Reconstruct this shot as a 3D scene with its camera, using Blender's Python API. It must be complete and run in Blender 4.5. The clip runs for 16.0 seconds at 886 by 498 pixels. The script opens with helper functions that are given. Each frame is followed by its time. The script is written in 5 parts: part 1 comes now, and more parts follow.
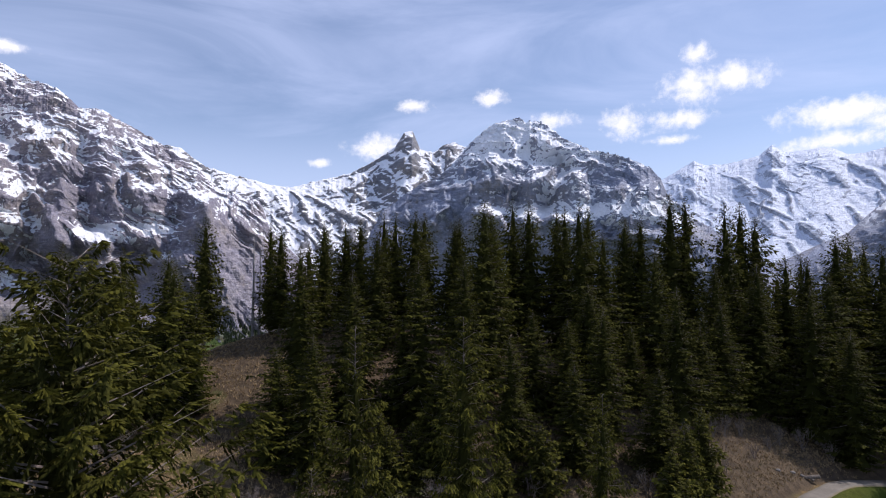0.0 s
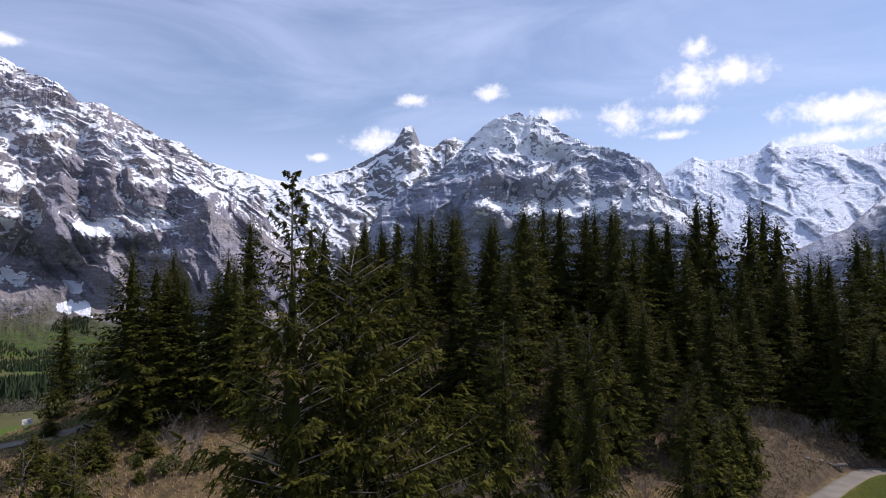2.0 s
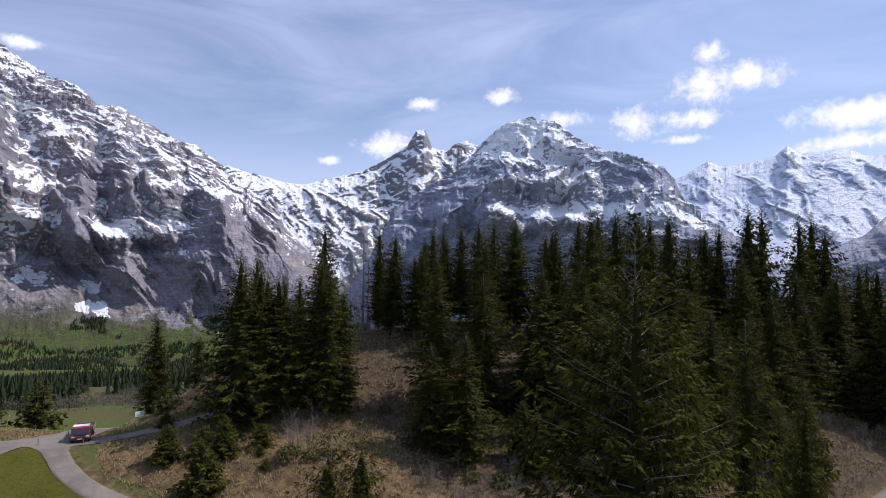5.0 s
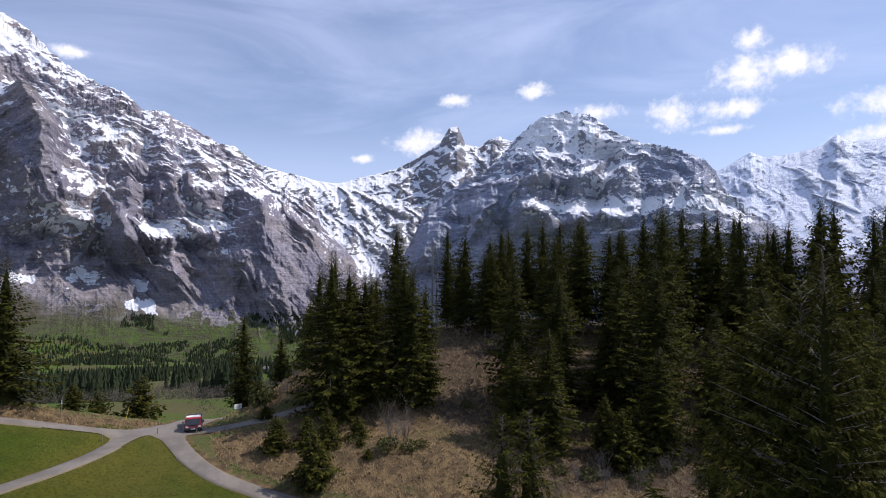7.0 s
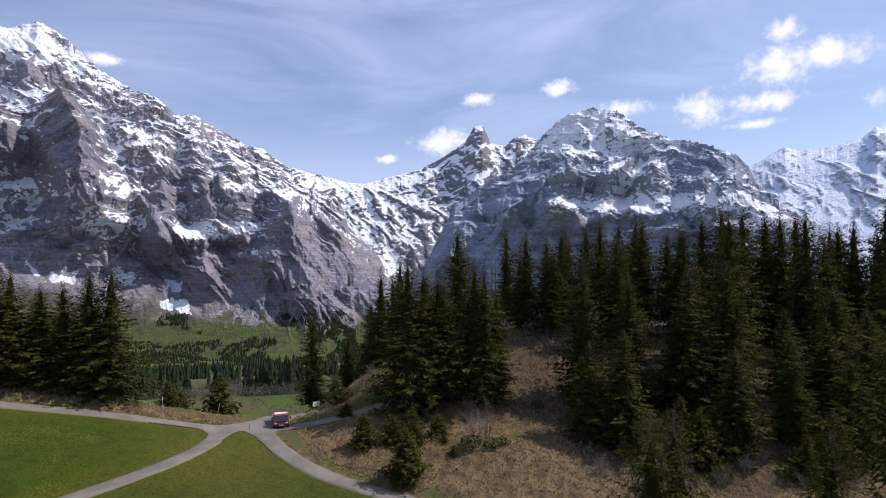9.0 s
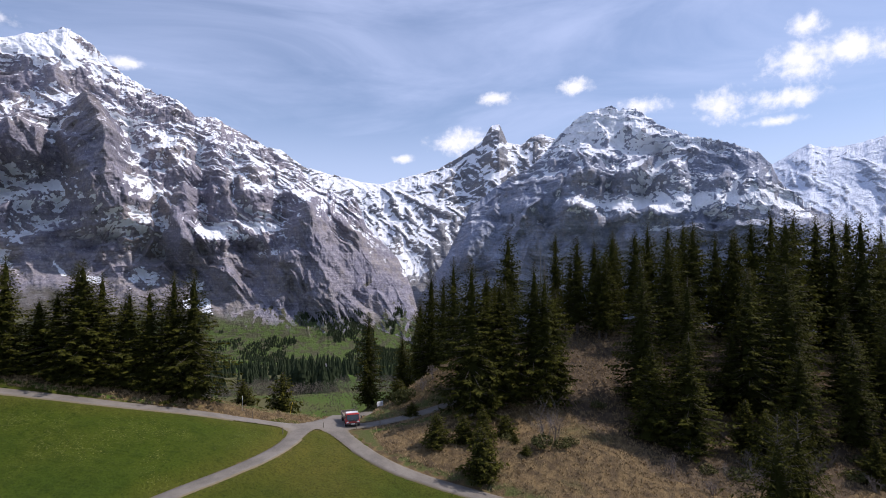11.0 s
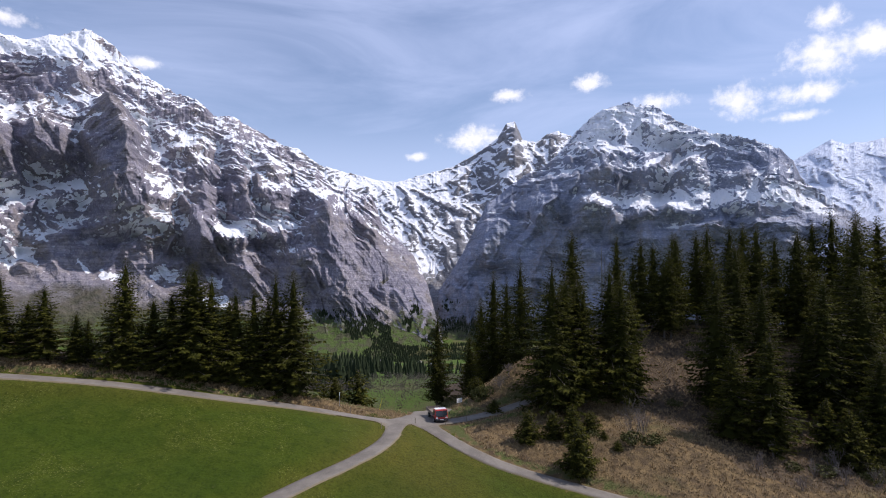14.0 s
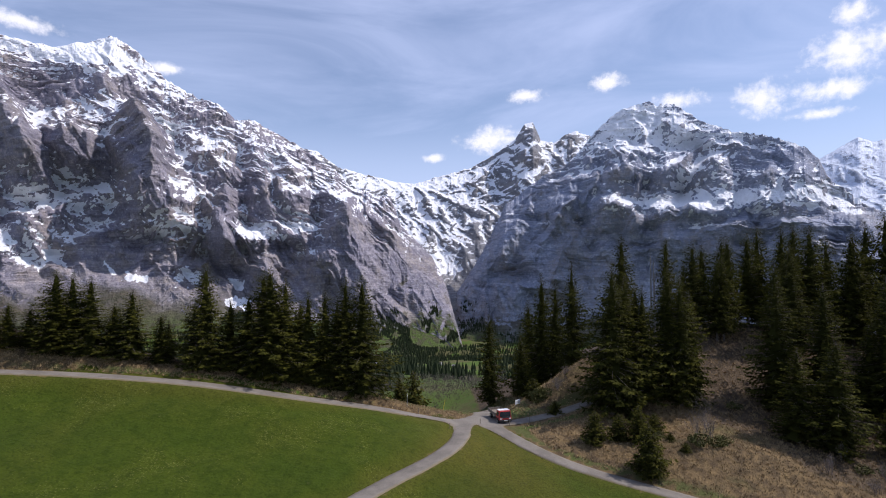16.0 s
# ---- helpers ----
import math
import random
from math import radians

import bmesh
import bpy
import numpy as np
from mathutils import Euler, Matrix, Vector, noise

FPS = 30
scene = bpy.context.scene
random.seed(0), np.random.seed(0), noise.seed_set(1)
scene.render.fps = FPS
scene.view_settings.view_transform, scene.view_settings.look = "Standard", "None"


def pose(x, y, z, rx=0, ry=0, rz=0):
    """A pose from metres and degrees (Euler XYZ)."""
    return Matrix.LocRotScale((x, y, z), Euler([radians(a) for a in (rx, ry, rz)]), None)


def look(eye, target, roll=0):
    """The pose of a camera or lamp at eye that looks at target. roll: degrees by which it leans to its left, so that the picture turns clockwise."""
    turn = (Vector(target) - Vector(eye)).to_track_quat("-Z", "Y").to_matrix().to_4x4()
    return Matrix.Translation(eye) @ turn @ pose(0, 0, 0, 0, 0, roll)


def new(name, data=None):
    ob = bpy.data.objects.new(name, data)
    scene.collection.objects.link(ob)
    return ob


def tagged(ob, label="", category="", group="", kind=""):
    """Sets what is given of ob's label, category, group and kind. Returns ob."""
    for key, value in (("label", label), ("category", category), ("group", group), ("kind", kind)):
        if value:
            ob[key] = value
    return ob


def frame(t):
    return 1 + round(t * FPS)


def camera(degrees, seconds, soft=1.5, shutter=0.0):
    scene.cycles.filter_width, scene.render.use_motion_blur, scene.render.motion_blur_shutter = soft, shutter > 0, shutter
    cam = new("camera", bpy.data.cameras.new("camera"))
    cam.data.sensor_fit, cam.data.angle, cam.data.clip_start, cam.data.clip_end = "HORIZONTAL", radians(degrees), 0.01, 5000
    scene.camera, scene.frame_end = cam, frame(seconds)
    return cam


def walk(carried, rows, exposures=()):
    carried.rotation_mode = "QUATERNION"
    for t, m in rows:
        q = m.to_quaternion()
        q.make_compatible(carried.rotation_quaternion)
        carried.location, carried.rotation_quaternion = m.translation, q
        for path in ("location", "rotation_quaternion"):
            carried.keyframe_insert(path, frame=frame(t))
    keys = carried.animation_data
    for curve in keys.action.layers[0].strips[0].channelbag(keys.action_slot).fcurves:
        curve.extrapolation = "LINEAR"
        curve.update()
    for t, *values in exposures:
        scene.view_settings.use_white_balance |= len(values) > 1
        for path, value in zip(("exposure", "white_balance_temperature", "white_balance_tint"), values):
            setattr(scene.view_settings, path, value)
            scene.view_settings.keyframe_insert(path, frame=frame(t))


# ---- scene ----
cam = camera(79.5, 16.0, 1.02)
PATH = [
    (0, (58.929, 7.455, 21.664), (59.39, 9.398, 21.761), -0.0),
    (0.5, (56.757, 7.033, 21.758), (57.228, 8.975, 21.845), 0.0),
    (1, (54.628, 6.623, 21.828), (55.098, 8.566, 21.908), 0.0),
    (1.5, (52.587, 6.17, 21.9), (53.054, 8.113, 21.976), 0.1),
    (2, (50.538, 5.76, 21.972), (51.004, 7.704, 22.05), 0.1),
    (2.5, (48.444, 5.378, 22.008), (48.915, 7.32, 22.092), 0.1),
    (3, (46.262, 4.94, 22.068), (46.742, 6.88, 22.155), 0.2),
    (3.5, (44.146, 4.463, 22.128), (44.636, 6.399, 22.22), 0.2),
    (4, (42.028, 3.984, 22.192), (42.514, 5.922, 22.284), 0.2),
    (4.2, (41.19, 3.786, 22.212), (41.668, 5.726, 22.304), 0.3),
    (6.3, (32.569, 1.932, 22.768), (32.915, 3.9, 22.85), 0.3),
    (6.5, (31.752, 1.773, 22.79), (32.088, 3.743, 22.87), 0.2),
    (7, (29.669, 1.382, 22.9), (29.976, 3.357, 22.977), 0.2),
    (7.5, (27.619, 0.975, 23.045), (27.902, 2.954, 23.12), 0.1),
    (8, (25.559, 0.653, 23.177), (25.817, 2.635, 23.251), 0.1),
    (8.5, (23.465, 0.408, 23.281), (23.699, 2.393, 23.355), 0.1),
    (9, (21.395, 0.195, 23.368), (21.61, 2.182, 23.442), -0.1),
    (11.5, (10.979, -1.811, 24.243), (11.125, 0.182, 24.315), -0.1),
    (12, (8.873, -2.188, 24.347), (9.012, -0.194, 24.417), -0.1),
    (12.5, (6.854, -2.532, 24.471), (6.987, -0.538, 24.539), -0.1),
    (13, (4.874, -2.947, 24.601), (5.002, -0.952, 24.668), -0.1),
    (13.5, (2.867, -3.471, 24.747), (2.985, -1.476, 24.813), -0.1),
    (14, (0.805, -3.994, 24.885), (0.909, -1.998, 24.949), -0.1),
    (14.5, (-1.231, -4.487, 25.038), (-1.144, -2.49, 25.102), -0.2),
    (15, (-3.242, -4.926, 25.134), (-3.176, -2.928, 25.2), -0.2),
    (15.5, (-5.204, -5.332, 25.247), (-5.153, -3.333, 25.315), -0.2),
    (16, (-7.23, -5.713, 25.354), (-7.19, -3.714, 25.423), -0.2),
]
walk(cam, [(t, look(e, a, r)) for t, e, a, r in PATH], [(0, 0.04, 6250, 18), (16, 0.04, 6250, 18)])

# ---- daylight ----
SUN_BEARING, SUN_HEIGHT = 85.0, 50.0   # degrees to the right of straight ahead, and above the horizon
sun_way = Vector((math.sin(radians(SUN_BEARING)) * math.cos(radians(SUN_HEIGHT)),
                  math.cos(radians(SUN_BEARING)) * math.cos(radians(SUN_HEIGHT)), math.sin(radians(SUN_HEIGHT))))
sun = new("sun", bpy.data.lights.new("sun", "SUN"))
sun.data.energy, sun.data.angle, sun.data.color = 4.5, radians(0.53), (1.0, 0.94, 0.85)
sun.matrix_world = look(sun_way * 300, (0, 0, 0))

world = bpy.data.worlds.new("alpine_sky")
scene.world = world
world.use_nodes = True
wn, wl = world.node_tree.nodes, world.node_tree.links
wn.clear()


def wmath(op, *values):
    node = wn.new("ShaderNodeMath")
    node.operation = op
    for socket, value in zip(node.inputs, values):
        if isinstance(value, (int, float)):
            socket.default_value = value
        else:
            wl.new(value, socket)
    return node.outputs[0]


def wramp(value, low, high, to_low=0.0, to_high=1.0):
    node = wn.new("ShaderNodeMapRange")
    node.interpolation_type = "SMOOTHSTEP"
    wl.new(value, node.inputs["Value"])
    for key, number in (("From Min", low), ("From Max", high), ("To Min", to_low), ("To Max", to_high)):
        node.inputs[key].default_value = number
    return node.outputs[0]


def wnoise(vector, scale, detail, rough=0.5, distortion=0.0):
    node = wn.new("ShaderNodeTexNoise")
    wl.new(vector, node.inputs["Vector"])
    node.inputs["Scale"].default_value, node.inputs["Detail"].default_value = scale, detail
    node.inputs["Roughness"].default_value, node.inputs["Distortion"].default_value = rough, distortion
    return node.outputs["Fac"]


sky = wn.new("ShaderNodeTexSky")
sky.sky_type, sky.sun_disc = "NISHITA", False
sky.sun_elevation, sky.sun_rotation = radians(SUN_HEIGHT), radians(SUN_BEARING)
sky.altitude, sky.air_density, sky.dust_density, sky.ozone_density = 1300, 1.15, 0.6, 2.2
place = wn.new("ShaderNodeTexCoord").outputs["Generated"]
split = wn.new("ShaderNodeSeparateXYZ")
wl.new(place, split.inputs[0])
bearing_deg = wmath("MULTIPLY", wmath("ARCTAN2", split.outputs[0], split.outputs[1]), 57.2958)
height_deg = wmath("MULTIPLY", wmath("ARCSINE", split.outputs[2]), 57.2958)
flat = wn.new("ShaderNodeCombineXYZ")
wl.new(bearing_deg, flat.inputs[0])
wl.new(height_deg, flat.inputs[1])
puff = wnoise(flat.outputs[0], 0.42, 8.0, 0.62, 0.25)
fluff = wnoise(flat.outputs[0], 1.6, 6.0, 0.6)
# fair-weather clouds: bearing, height, half width, half height (degrees)
CLOUDS = [(-26.4, 18.6, 2.0, 0.6), (6.6, 13.4, 3.6, 1.5), (10.3, 17.7, 1.9, 0.75), (18.6, 18.4, 1.8, 0.95),
          (32.4, 15.3, 2.6, 1.6), (36.9, 15.1, 3.0, 1.2), (37.0, 13.2, 2.6, 0.55), (39.0, 18.0, 3.4, 1.9),
          (42.8, 18.3, 2.8, 1.5), (39.2, 20.8, 1.6, 1.1), (50.5, 13.9, 5.6, 1.4), (50.5, 11.5, 5.4, 0.95),
          (25.2, 16.0, 2.2, 1.0), (-37.5, 20.2, 3.4, 0.7), (0.2, 11.7, 1.4, 0.55), (55.0, 12.6, 4.0, 1.2), (-42, 15, 4, 2)]
cover = None
for cb, ch, cw, ct in CLOUDS:
    across = wmath("DIVIDE", wmath("SUBTRACT", bearing_deg, cb), cw * 1.12)
    up = wmath("DIVIDE", wmath("SUBTRACT", height_deg, ch), ct * 1.12)
    inside = wmath("SUBTRACT", 1.0, wmath("SQRT", wmath("ADD", wmath("MULTIPLY", across, across), wmath("MULTIPLY", up, up))))
    cover = inside if cover is None else wmath("MAXIMUM", cover, inside)
ragged = wmath("ADD", wmath("MAXIMUM", cover, -1.2), wmath("MULTIPLY", wmath("SUBTRACT", puff, 0.5), 2.0))
ragged = wmath("ADD", ragged, wmath("MULTIPLY", wmath("SUBTRACT", fluff, 0.5), 0.8))
cumulus = wmath("MULTIPLY", wramp(ragged, -0.02, 0.95), wramp(cover, -0.9, 0.1))
# high thin veil in slanting streaks
streak = wn.new("ShaderNodeMapping")
streak.inputs["Rotation"].default_value = (0, 0, radians(24))
streak.inputs["Scale"].default_value = (0.035, 0.13, 1)
wl.new(flat.outputs[0], streak.inputs["Vector"])
veil = wramp(wnoise(streak.outputs[0], 1.0, 7.0, 0.58, 0.8), 0.25, 0.80, 0.16, 0.60)
veil = wmath("MAXIMUM", veil, wramp(height_deg, 22.0, 4.0, 0.0, 0.68))
hazy = wn.new("ShaderNodeMix")
hazy.data_type = "RGBA"
wl.new(veil, hazy.inputs["Factor"])
wl.new(sky.outputs[0], hazy.inputs["A"])
hazy.inputs["B"].default_value = (5.8, 6.75, 9.1, 1)
cloudy = wn.new("ShaderNodeMix")
cloudy.data_type = "RGBA"
wl.new(cumulus, cloudy.inputs["Factor"])
wl.new(hazy.outputs["Result"], cloudy.inputs["A"])
cloudy.inputs["B"].default_value = (9.0, 9.1, 9.4, 1)
backdrop_light = wn.new("ShaderNodeBackground")
backdrop_light.inputs["Strength"].default_value = 0.115
wl.new(cloudy.outputs["Result"], backdrop_light.inputs["Color"])
wl.new(backdrop_light.outputs[0], wn.new("ShaderNodeOutputWorld").inputs["Surface"])


# ---- materials ----
class Surface:
    """A node material with short calls for its nodes."""

    def __init__(self, name, rough=0.9, metal=0.0, spec=0.3):
        self.m = bpy.data.materials.new(name)
        self.m.use_nodes = True
        self.n, self.l = self.m.node_tree.nodes, self.m.node_tree.links
        self.b = self.n["Principled BSDF"]
        self.b.inputs["Roughness"].default_value = rough
        self.b.inputs["Metallic"].default_value = metal
        self.b.inputs["Specular IOR Level"].default_value = spec
        self.g = self.n.new("ShaderNodeNewGeometry")

    def put(self, value, socket):
        if hasattr(value, "is_linked"):
            self.l.new(value, socket)
        else:
            socket.default_value = value

    def math(self, op, *values):
        node = self.n.new("ShaderNodeMath")
        node.operation = op
        for socket, value in zip(node.inputs, values):
            self.put(value, socket)
        return node.outputs[0]

    def ramp(self, value, a, b, lo=0.0, hi=1.0):
        node = self.n.new("ShaderNodeMapRange")
        node.interpolation_type = "SMOOTHSTEP"
        self.put(value, node.inputs["Value"])
        for key, number in (("From Min", a), ("From Max", b), ("To Min", lo), ("To Max", hi)):
            self.put(number, node.inputs[key])
        return node.outputs[0]

    def noise(self, scale, detail=6.0, rough=0.55, stretch=(1, 1, 1), turn=(0, 0, 0), distortion=0.0, vector=None):
        node, mapping = self.n.new("ShaderNodeTexNoise"), self.n.new("ShaderNodeMapping")
        mapping.inputs["Scale"].default_value = stretch
        mapping.inputs["Rotation"].default_value = turn
        self.l.new(vector or self.g.outputs["Position"], mapping.inputs["Vector"])
        self.l.new(mapping.outputs[0], node.inputs["Vector"])
        node.inputs["Scale"].default_value, node.inputs["Detail"].default_value = scale, detail
        node.inputs["Roughness"].default_value, node.inputs["Distortion"].default_value = rough, distortion
        return node.outputs["Fac"]

    def mix(self, factor, a, b):
        node = self.n.new("ShaderNodeMix")
        node.data_type = "RGBA"
        self.put(factor, node.inputs["Factor"])
        for value, key in ((a, "A"), (b, "B")):
            self.put(value if hasattr(value, "is_linked") else (*value, 1), node.inputs[key])
        return node.outputs["Result"]

    def attribute(self, name):
        node = self.n.new("ShaderNodeAttribute")
        node.attribute_name = name
        return node.outputs["Fac"]

    def axis(self, which="Normal", i=2):
        node = self.n.new("ShaderNodeSeparateXYZ")
        self.l.new(self.g.outputs[which], node.inputs[0])
        return node.outputs[i]

    def local(self):
        return self.n.new("ShaderNodeTexCoord").outputs["Object"]

    def chance(self):
        return self.n.new("ShaderNodeObjectInfo").outputs["Random"]

    def done(self, colour, bump=None, strength=0.4, distance=0.05, rough=None):
        self.put(colour if hasattr(colour, "is_linked") else (*colour, 1), self.b.inputs["Base Color"])
        if bump is not None:
            node = self.n.new("ShaderNodeBump")
            node.inputs["Strength"].default_value, node.inputs["Distance"].default_value = strength, distance
            self.l.new(bump, node.inputs["Height"])
            self.l.new(node.outputs[0], self.b.inputs["Normal"])
        if rough is not None:
            self.put(rough, self.b.inputs["Roughness"])
        return self.m


def rock_and_snow(name, snow_line, snow_span, rock_a, rock_b, grass_line=-400.0, cover=0.0, lean=0.62, seam=0.6, tip=0.0, firn=(0.86, 0.88, 0.92)):
    s = Surface(name, 0.85, 0, 0.2)
    up, z = s.axis("Normal", 2), s.axis("Position", 2)
    broad = s.noise(0.0045, 5, 0.6)
    fine = s.noise(0.035, 6, 0.65)
    beds = s.noise(0.012, 6, 0.6, (0.12, 0.12, 2.6), (0.10, -0.13, 0))
    grain = s.noise(0.10, 5, 0.72)
    strata = s.noise(0.05, 5, 0.65, (0.22, 0.22, 2.4), (0, tip, 0), 0.3)
    crack = s.noise(0.075, 7, 0.72, (1, 1, 0.55))
    rock = s.mix(s.ramp(broad, 0.35, 0.66), rock_a, rock_b)
    rock = s.mix(s.ramp(beds, 0.36, 0.60, 0.0, 0.65), rock, tuple(0.68 * c for c in rock_a))
    rock = s.mix(s.ramp(fine, 0.48, 0.72, 0.0, 0.6), rock, tuple(min(1.5 * c, 1) for c in rock_b))
    rock = s.mix(s.ramp(crack, 0.50, 0.60, 0.0, 0.55), rock, tuple(seam * c for c in rock_a))
    rock = s.mix(s.ramp(strata, 0.50, 0.57, 0.0, 0.45), rock, tuple(0.5 * c for c in rock_a))
    rock = s.mix(s.ramp(grain, 0.54, 0.64, 0.0, 0.5), rock, tuple(min(1.45 * c, 1) for c in rock_b))
    rock = s.mix(s.math("MULTIPLY", s.ramp(broad, 0.46, 0.60), s.ramp(fine, 0.40, 0.60, 0.0, 0.45)), rock, (0.21, 0.175, 0.14))
    turf = s.mix(s.ramp(fine, 0.35, 0.65), (0.108, 0.096, 0.070), (0.068, 0.066, 0.044))
    turf = s.mix(s.ramp(z, grass_line - 110, grass_line - 220), turf, s.mix(s.ramp(fine, 0.46, 0.56), (0.068, 0.100, 0.024), (0.066, 0.066, 0.036)))
    flat_enough = s.ramp(s.math("ADD", up, s.math("MULTIPLY", s.math("SUBTRACT", fine, 0.5), 0.5)), 0.36, 0.62)
    low = s.ramp(s.math("ADD", z, s.math("MULTIPLY", s.math("SUBTRACT", broad, 0.5), 500.0)), grass_line, grass_line - 160)
    swept = s.math("MAXIMUM", s.ramp(s.attribute("lasting"), -0.7, -0.2), s.ramp(z, -170, -250))
    land = s.mix(s.math("MULTIPLY", s.math("MULTIPLY", flat_enough, low), swept), rock, turf)
    level = s.ramp(s.math("ADD", z, s.math("MULTIPLY", s.math("SUBTRACT", broad, 0.5), 700.0)), snow_line - snow_span, snow_line + snow_span)
    lie = s.math("ADD", s.attribute("slope"), s.math("MULTIPLY", s.math("SUBTRACT", fine, 0.5), 0.35))
    lie = s.math("ADD", lie, s.math("MULTIPLY", s.math("SUBTRACT", grain, 0.5), 0.45))
    lie = s.math("ADD", lie, s.math("MULTIPLY", s.math("SUBTRACT", strata, 0.5), 0.85))
    lie = s.math("ADD", lie, s.math("MULTIPLY", s.attribute("hollow"), 0.17))
    lie = s.math("ADD", lie, s.math("MULTIPLY", level, 0.27))
    lie = s.math("ADD", lie, s.math("MULTIPLY", s.attribute("lasting"), 0.32))
    lie = s.math("ADD", lie, cover)
    gate = s.math("ADD", s.ramp(level, 0.02, 0.22), s.ramp(s.attribute("lasting"), 0.25, 0.6))
    snow = s.math("MULTIPLY", s.ramp(lie, lean + 0.01, lean + 0.035), s.math("MINIMUM", gate, 1.0))
    colour = s.mix(snow, land, firn)
    return s.done(colour, s.math("ADD", s.math("ADD", crack, strata), s.math("MULTIPLY", grain, 0.5)), 1.0, 10.0, s.ramp(snow, 0, 1, 0.92, 0.6))


ROCK_NEAR = rock_and_snow("limestone_wall", 400, 440, (0.262, 0.252, 0.318), (0.375, 0.342, 0.345), -20.0, 0.0, 0.805, 0.5, 0.5)
# aerial haze put into the colour: bluer and paler than the rock itself
ROCK_MID = rock_and_snow("hazed_limestone", 560, 400, (0.32, 0.355, 0.46), (0.385, 0.40, 0.46), -150.0, 0.0, 0.765, 0.62, -0.12)
ROCK_FAR = rock_and_snow("glacier_and_rock", 300, 420, (0.22, 0.23, 0.26), (0.30, 0.295, 0.30), -400.0, 0.03, 0.82, 0.6, 0.4)
# distance haze put into both rock and snow: pale blue, little contrast
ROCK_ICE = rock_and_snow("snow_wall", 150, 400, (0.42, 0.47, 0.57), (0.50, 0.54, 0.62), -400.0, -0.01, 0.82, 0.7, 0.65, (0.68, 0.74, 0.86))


def ground_material():
    s = Surface("hillside_turf", 0.95, 0, 0.15)
    lush, dry, wood = s.attribute("lush"), s.attribute("dry"), s.attribute("wood")
    blades, patch, clump = s.noise(3.2, 8, 0.7), s.noise(0.09, 5, 0.6), s.noise(0.7, 6, 0.62)
    far_patch = s.noise(0.011, 5, 0.6)
    speck, drift = s.noise(6.5, 3, 0.6), s.noise(0.028, 4, 0.6)
    green = s.mix(s.ramp(patch, 0.35, 0.65), (0.033, 0.055, 0.003), (0.047, 0.065, 0.004))
    green = s.mix(s.ramp(drift, 0.42, 0.62, 0, 0.6), green, (0.050, 0.056, 0.006))
    green = s.mix(s.ramp(clump, 0.44, 0.66, 0, 0.6), green, (0.022, 0.038, 0.0015))
    green = s.mix(s.ramp(blades, 0.46, 0.70, 0, 0.7), green, (0.013, 0.024, 0.001))
    green = s.mix(s.ramp(s.math("MULTIPLY", speck, s.ramp(patch, 0.42, 0.62, 0.82, 1.08)), 0.645, 0.69, 0, 0.8), green, (0.17, 0.165, 0.05))
    green = s.mix(s.ramp(clump, 0.66, 0.78, 0, 0.7), green, (0.105, 0.098, 0.038))
    green = s.mix(s.math("MULTIPLY", s.attribute("sere"), s.ramp(patch, 0.30, 0.62, 0.35, 0.9)), green, s.mix(s.ramp(blades, 0.40, 0.70), (0.092, 0.082, 0.012), (0.040, 0.040, 0.006)))
    straw = s.mix(s.ramp(clump, 0.32, 0.66), (0.185, 0.128, 0.060), (0.072, 0.050, 0.028))
    straw = s.mix(s.ramp(blades, 0.46, 0.72, 0, 0.7), straw, (0.07, 0.048, 0.03))
    straw = s.mix(s.ramp(patch, 0.52, 0.70, 0, 0.6), straw, (0.085, 0.088, 0.03))
    earth = s.mix(s.ramp(clump, 0.35, 0.66), (0.050, 0.036, 0.024), (0.10, 0.072, 0.045))
    plain = s.mix(s.ramp(far_patch, 0.44, 0.54), (0.056, 0.094, 0.013), (0.080, 0.078, 0.030))
    colour = s.mix(s.ramp(s.math("ADD", dry, s.math("MULTIPLY", s.math("SUBTRACT", clump, 0.5), 0.8)), 0.35, 0.65), plain, straw)
    colour = s.mix(s.ramp(s.math("ADD", lush, s.math("MULTIPLY", s.math("SUBTRACT", clump, 0.5), 0.7)), 0.40, 0.62), colour, green)
    colour = s.mix(s.ramp(s.math("ADD", wood, s.math("MULTIPLY", s.math("SUBTRACT", clump, 0.5), 0.6)), 0.4, 0.65), colour, earth)
    return s.done(colour, s.math("ADD", s.math("MULTIPLY", blades, 0.6), clump), 0.8, 0.35)


TURF = ground_material()


def road_material():
    s = Surface("worn_asphalt", 0.88, 0, 0.3)
    grit, patch, tracks = s.noise(14, 5, 0.7), s.noise(0.35, 5, 0.6), s.noise(2.1, 6, 0.6)
    colour = s.mix(s.ramp(patch, 0.35, 0.65), (0.178, 0.158, 0.134), (0.122, 0.108, 0.092))
    colour = s.mix(s.ramp(grit, 0.4, 0.7, 0, 0.4), colour, (0.24, 0.215, 0.18))
    colour = s.mix(s.ramp(tracks, 0.55, 0.75, 0, 0.45), colour, (0.085, 0.077, 0.068))
    edge = s.ramp(s.math("ADD", s.attribute("edge"), s.math("MULTIPLY", s.math("SUBTRACT", tracks, 0.5), 0.5)), 0.78, 1.10)
    colour = s.mix(edge, colour, (0.16, 0.13, 0.075))
    return s.done(colour, grit, 0.4, 0.02)


ASPHALT = road_material()


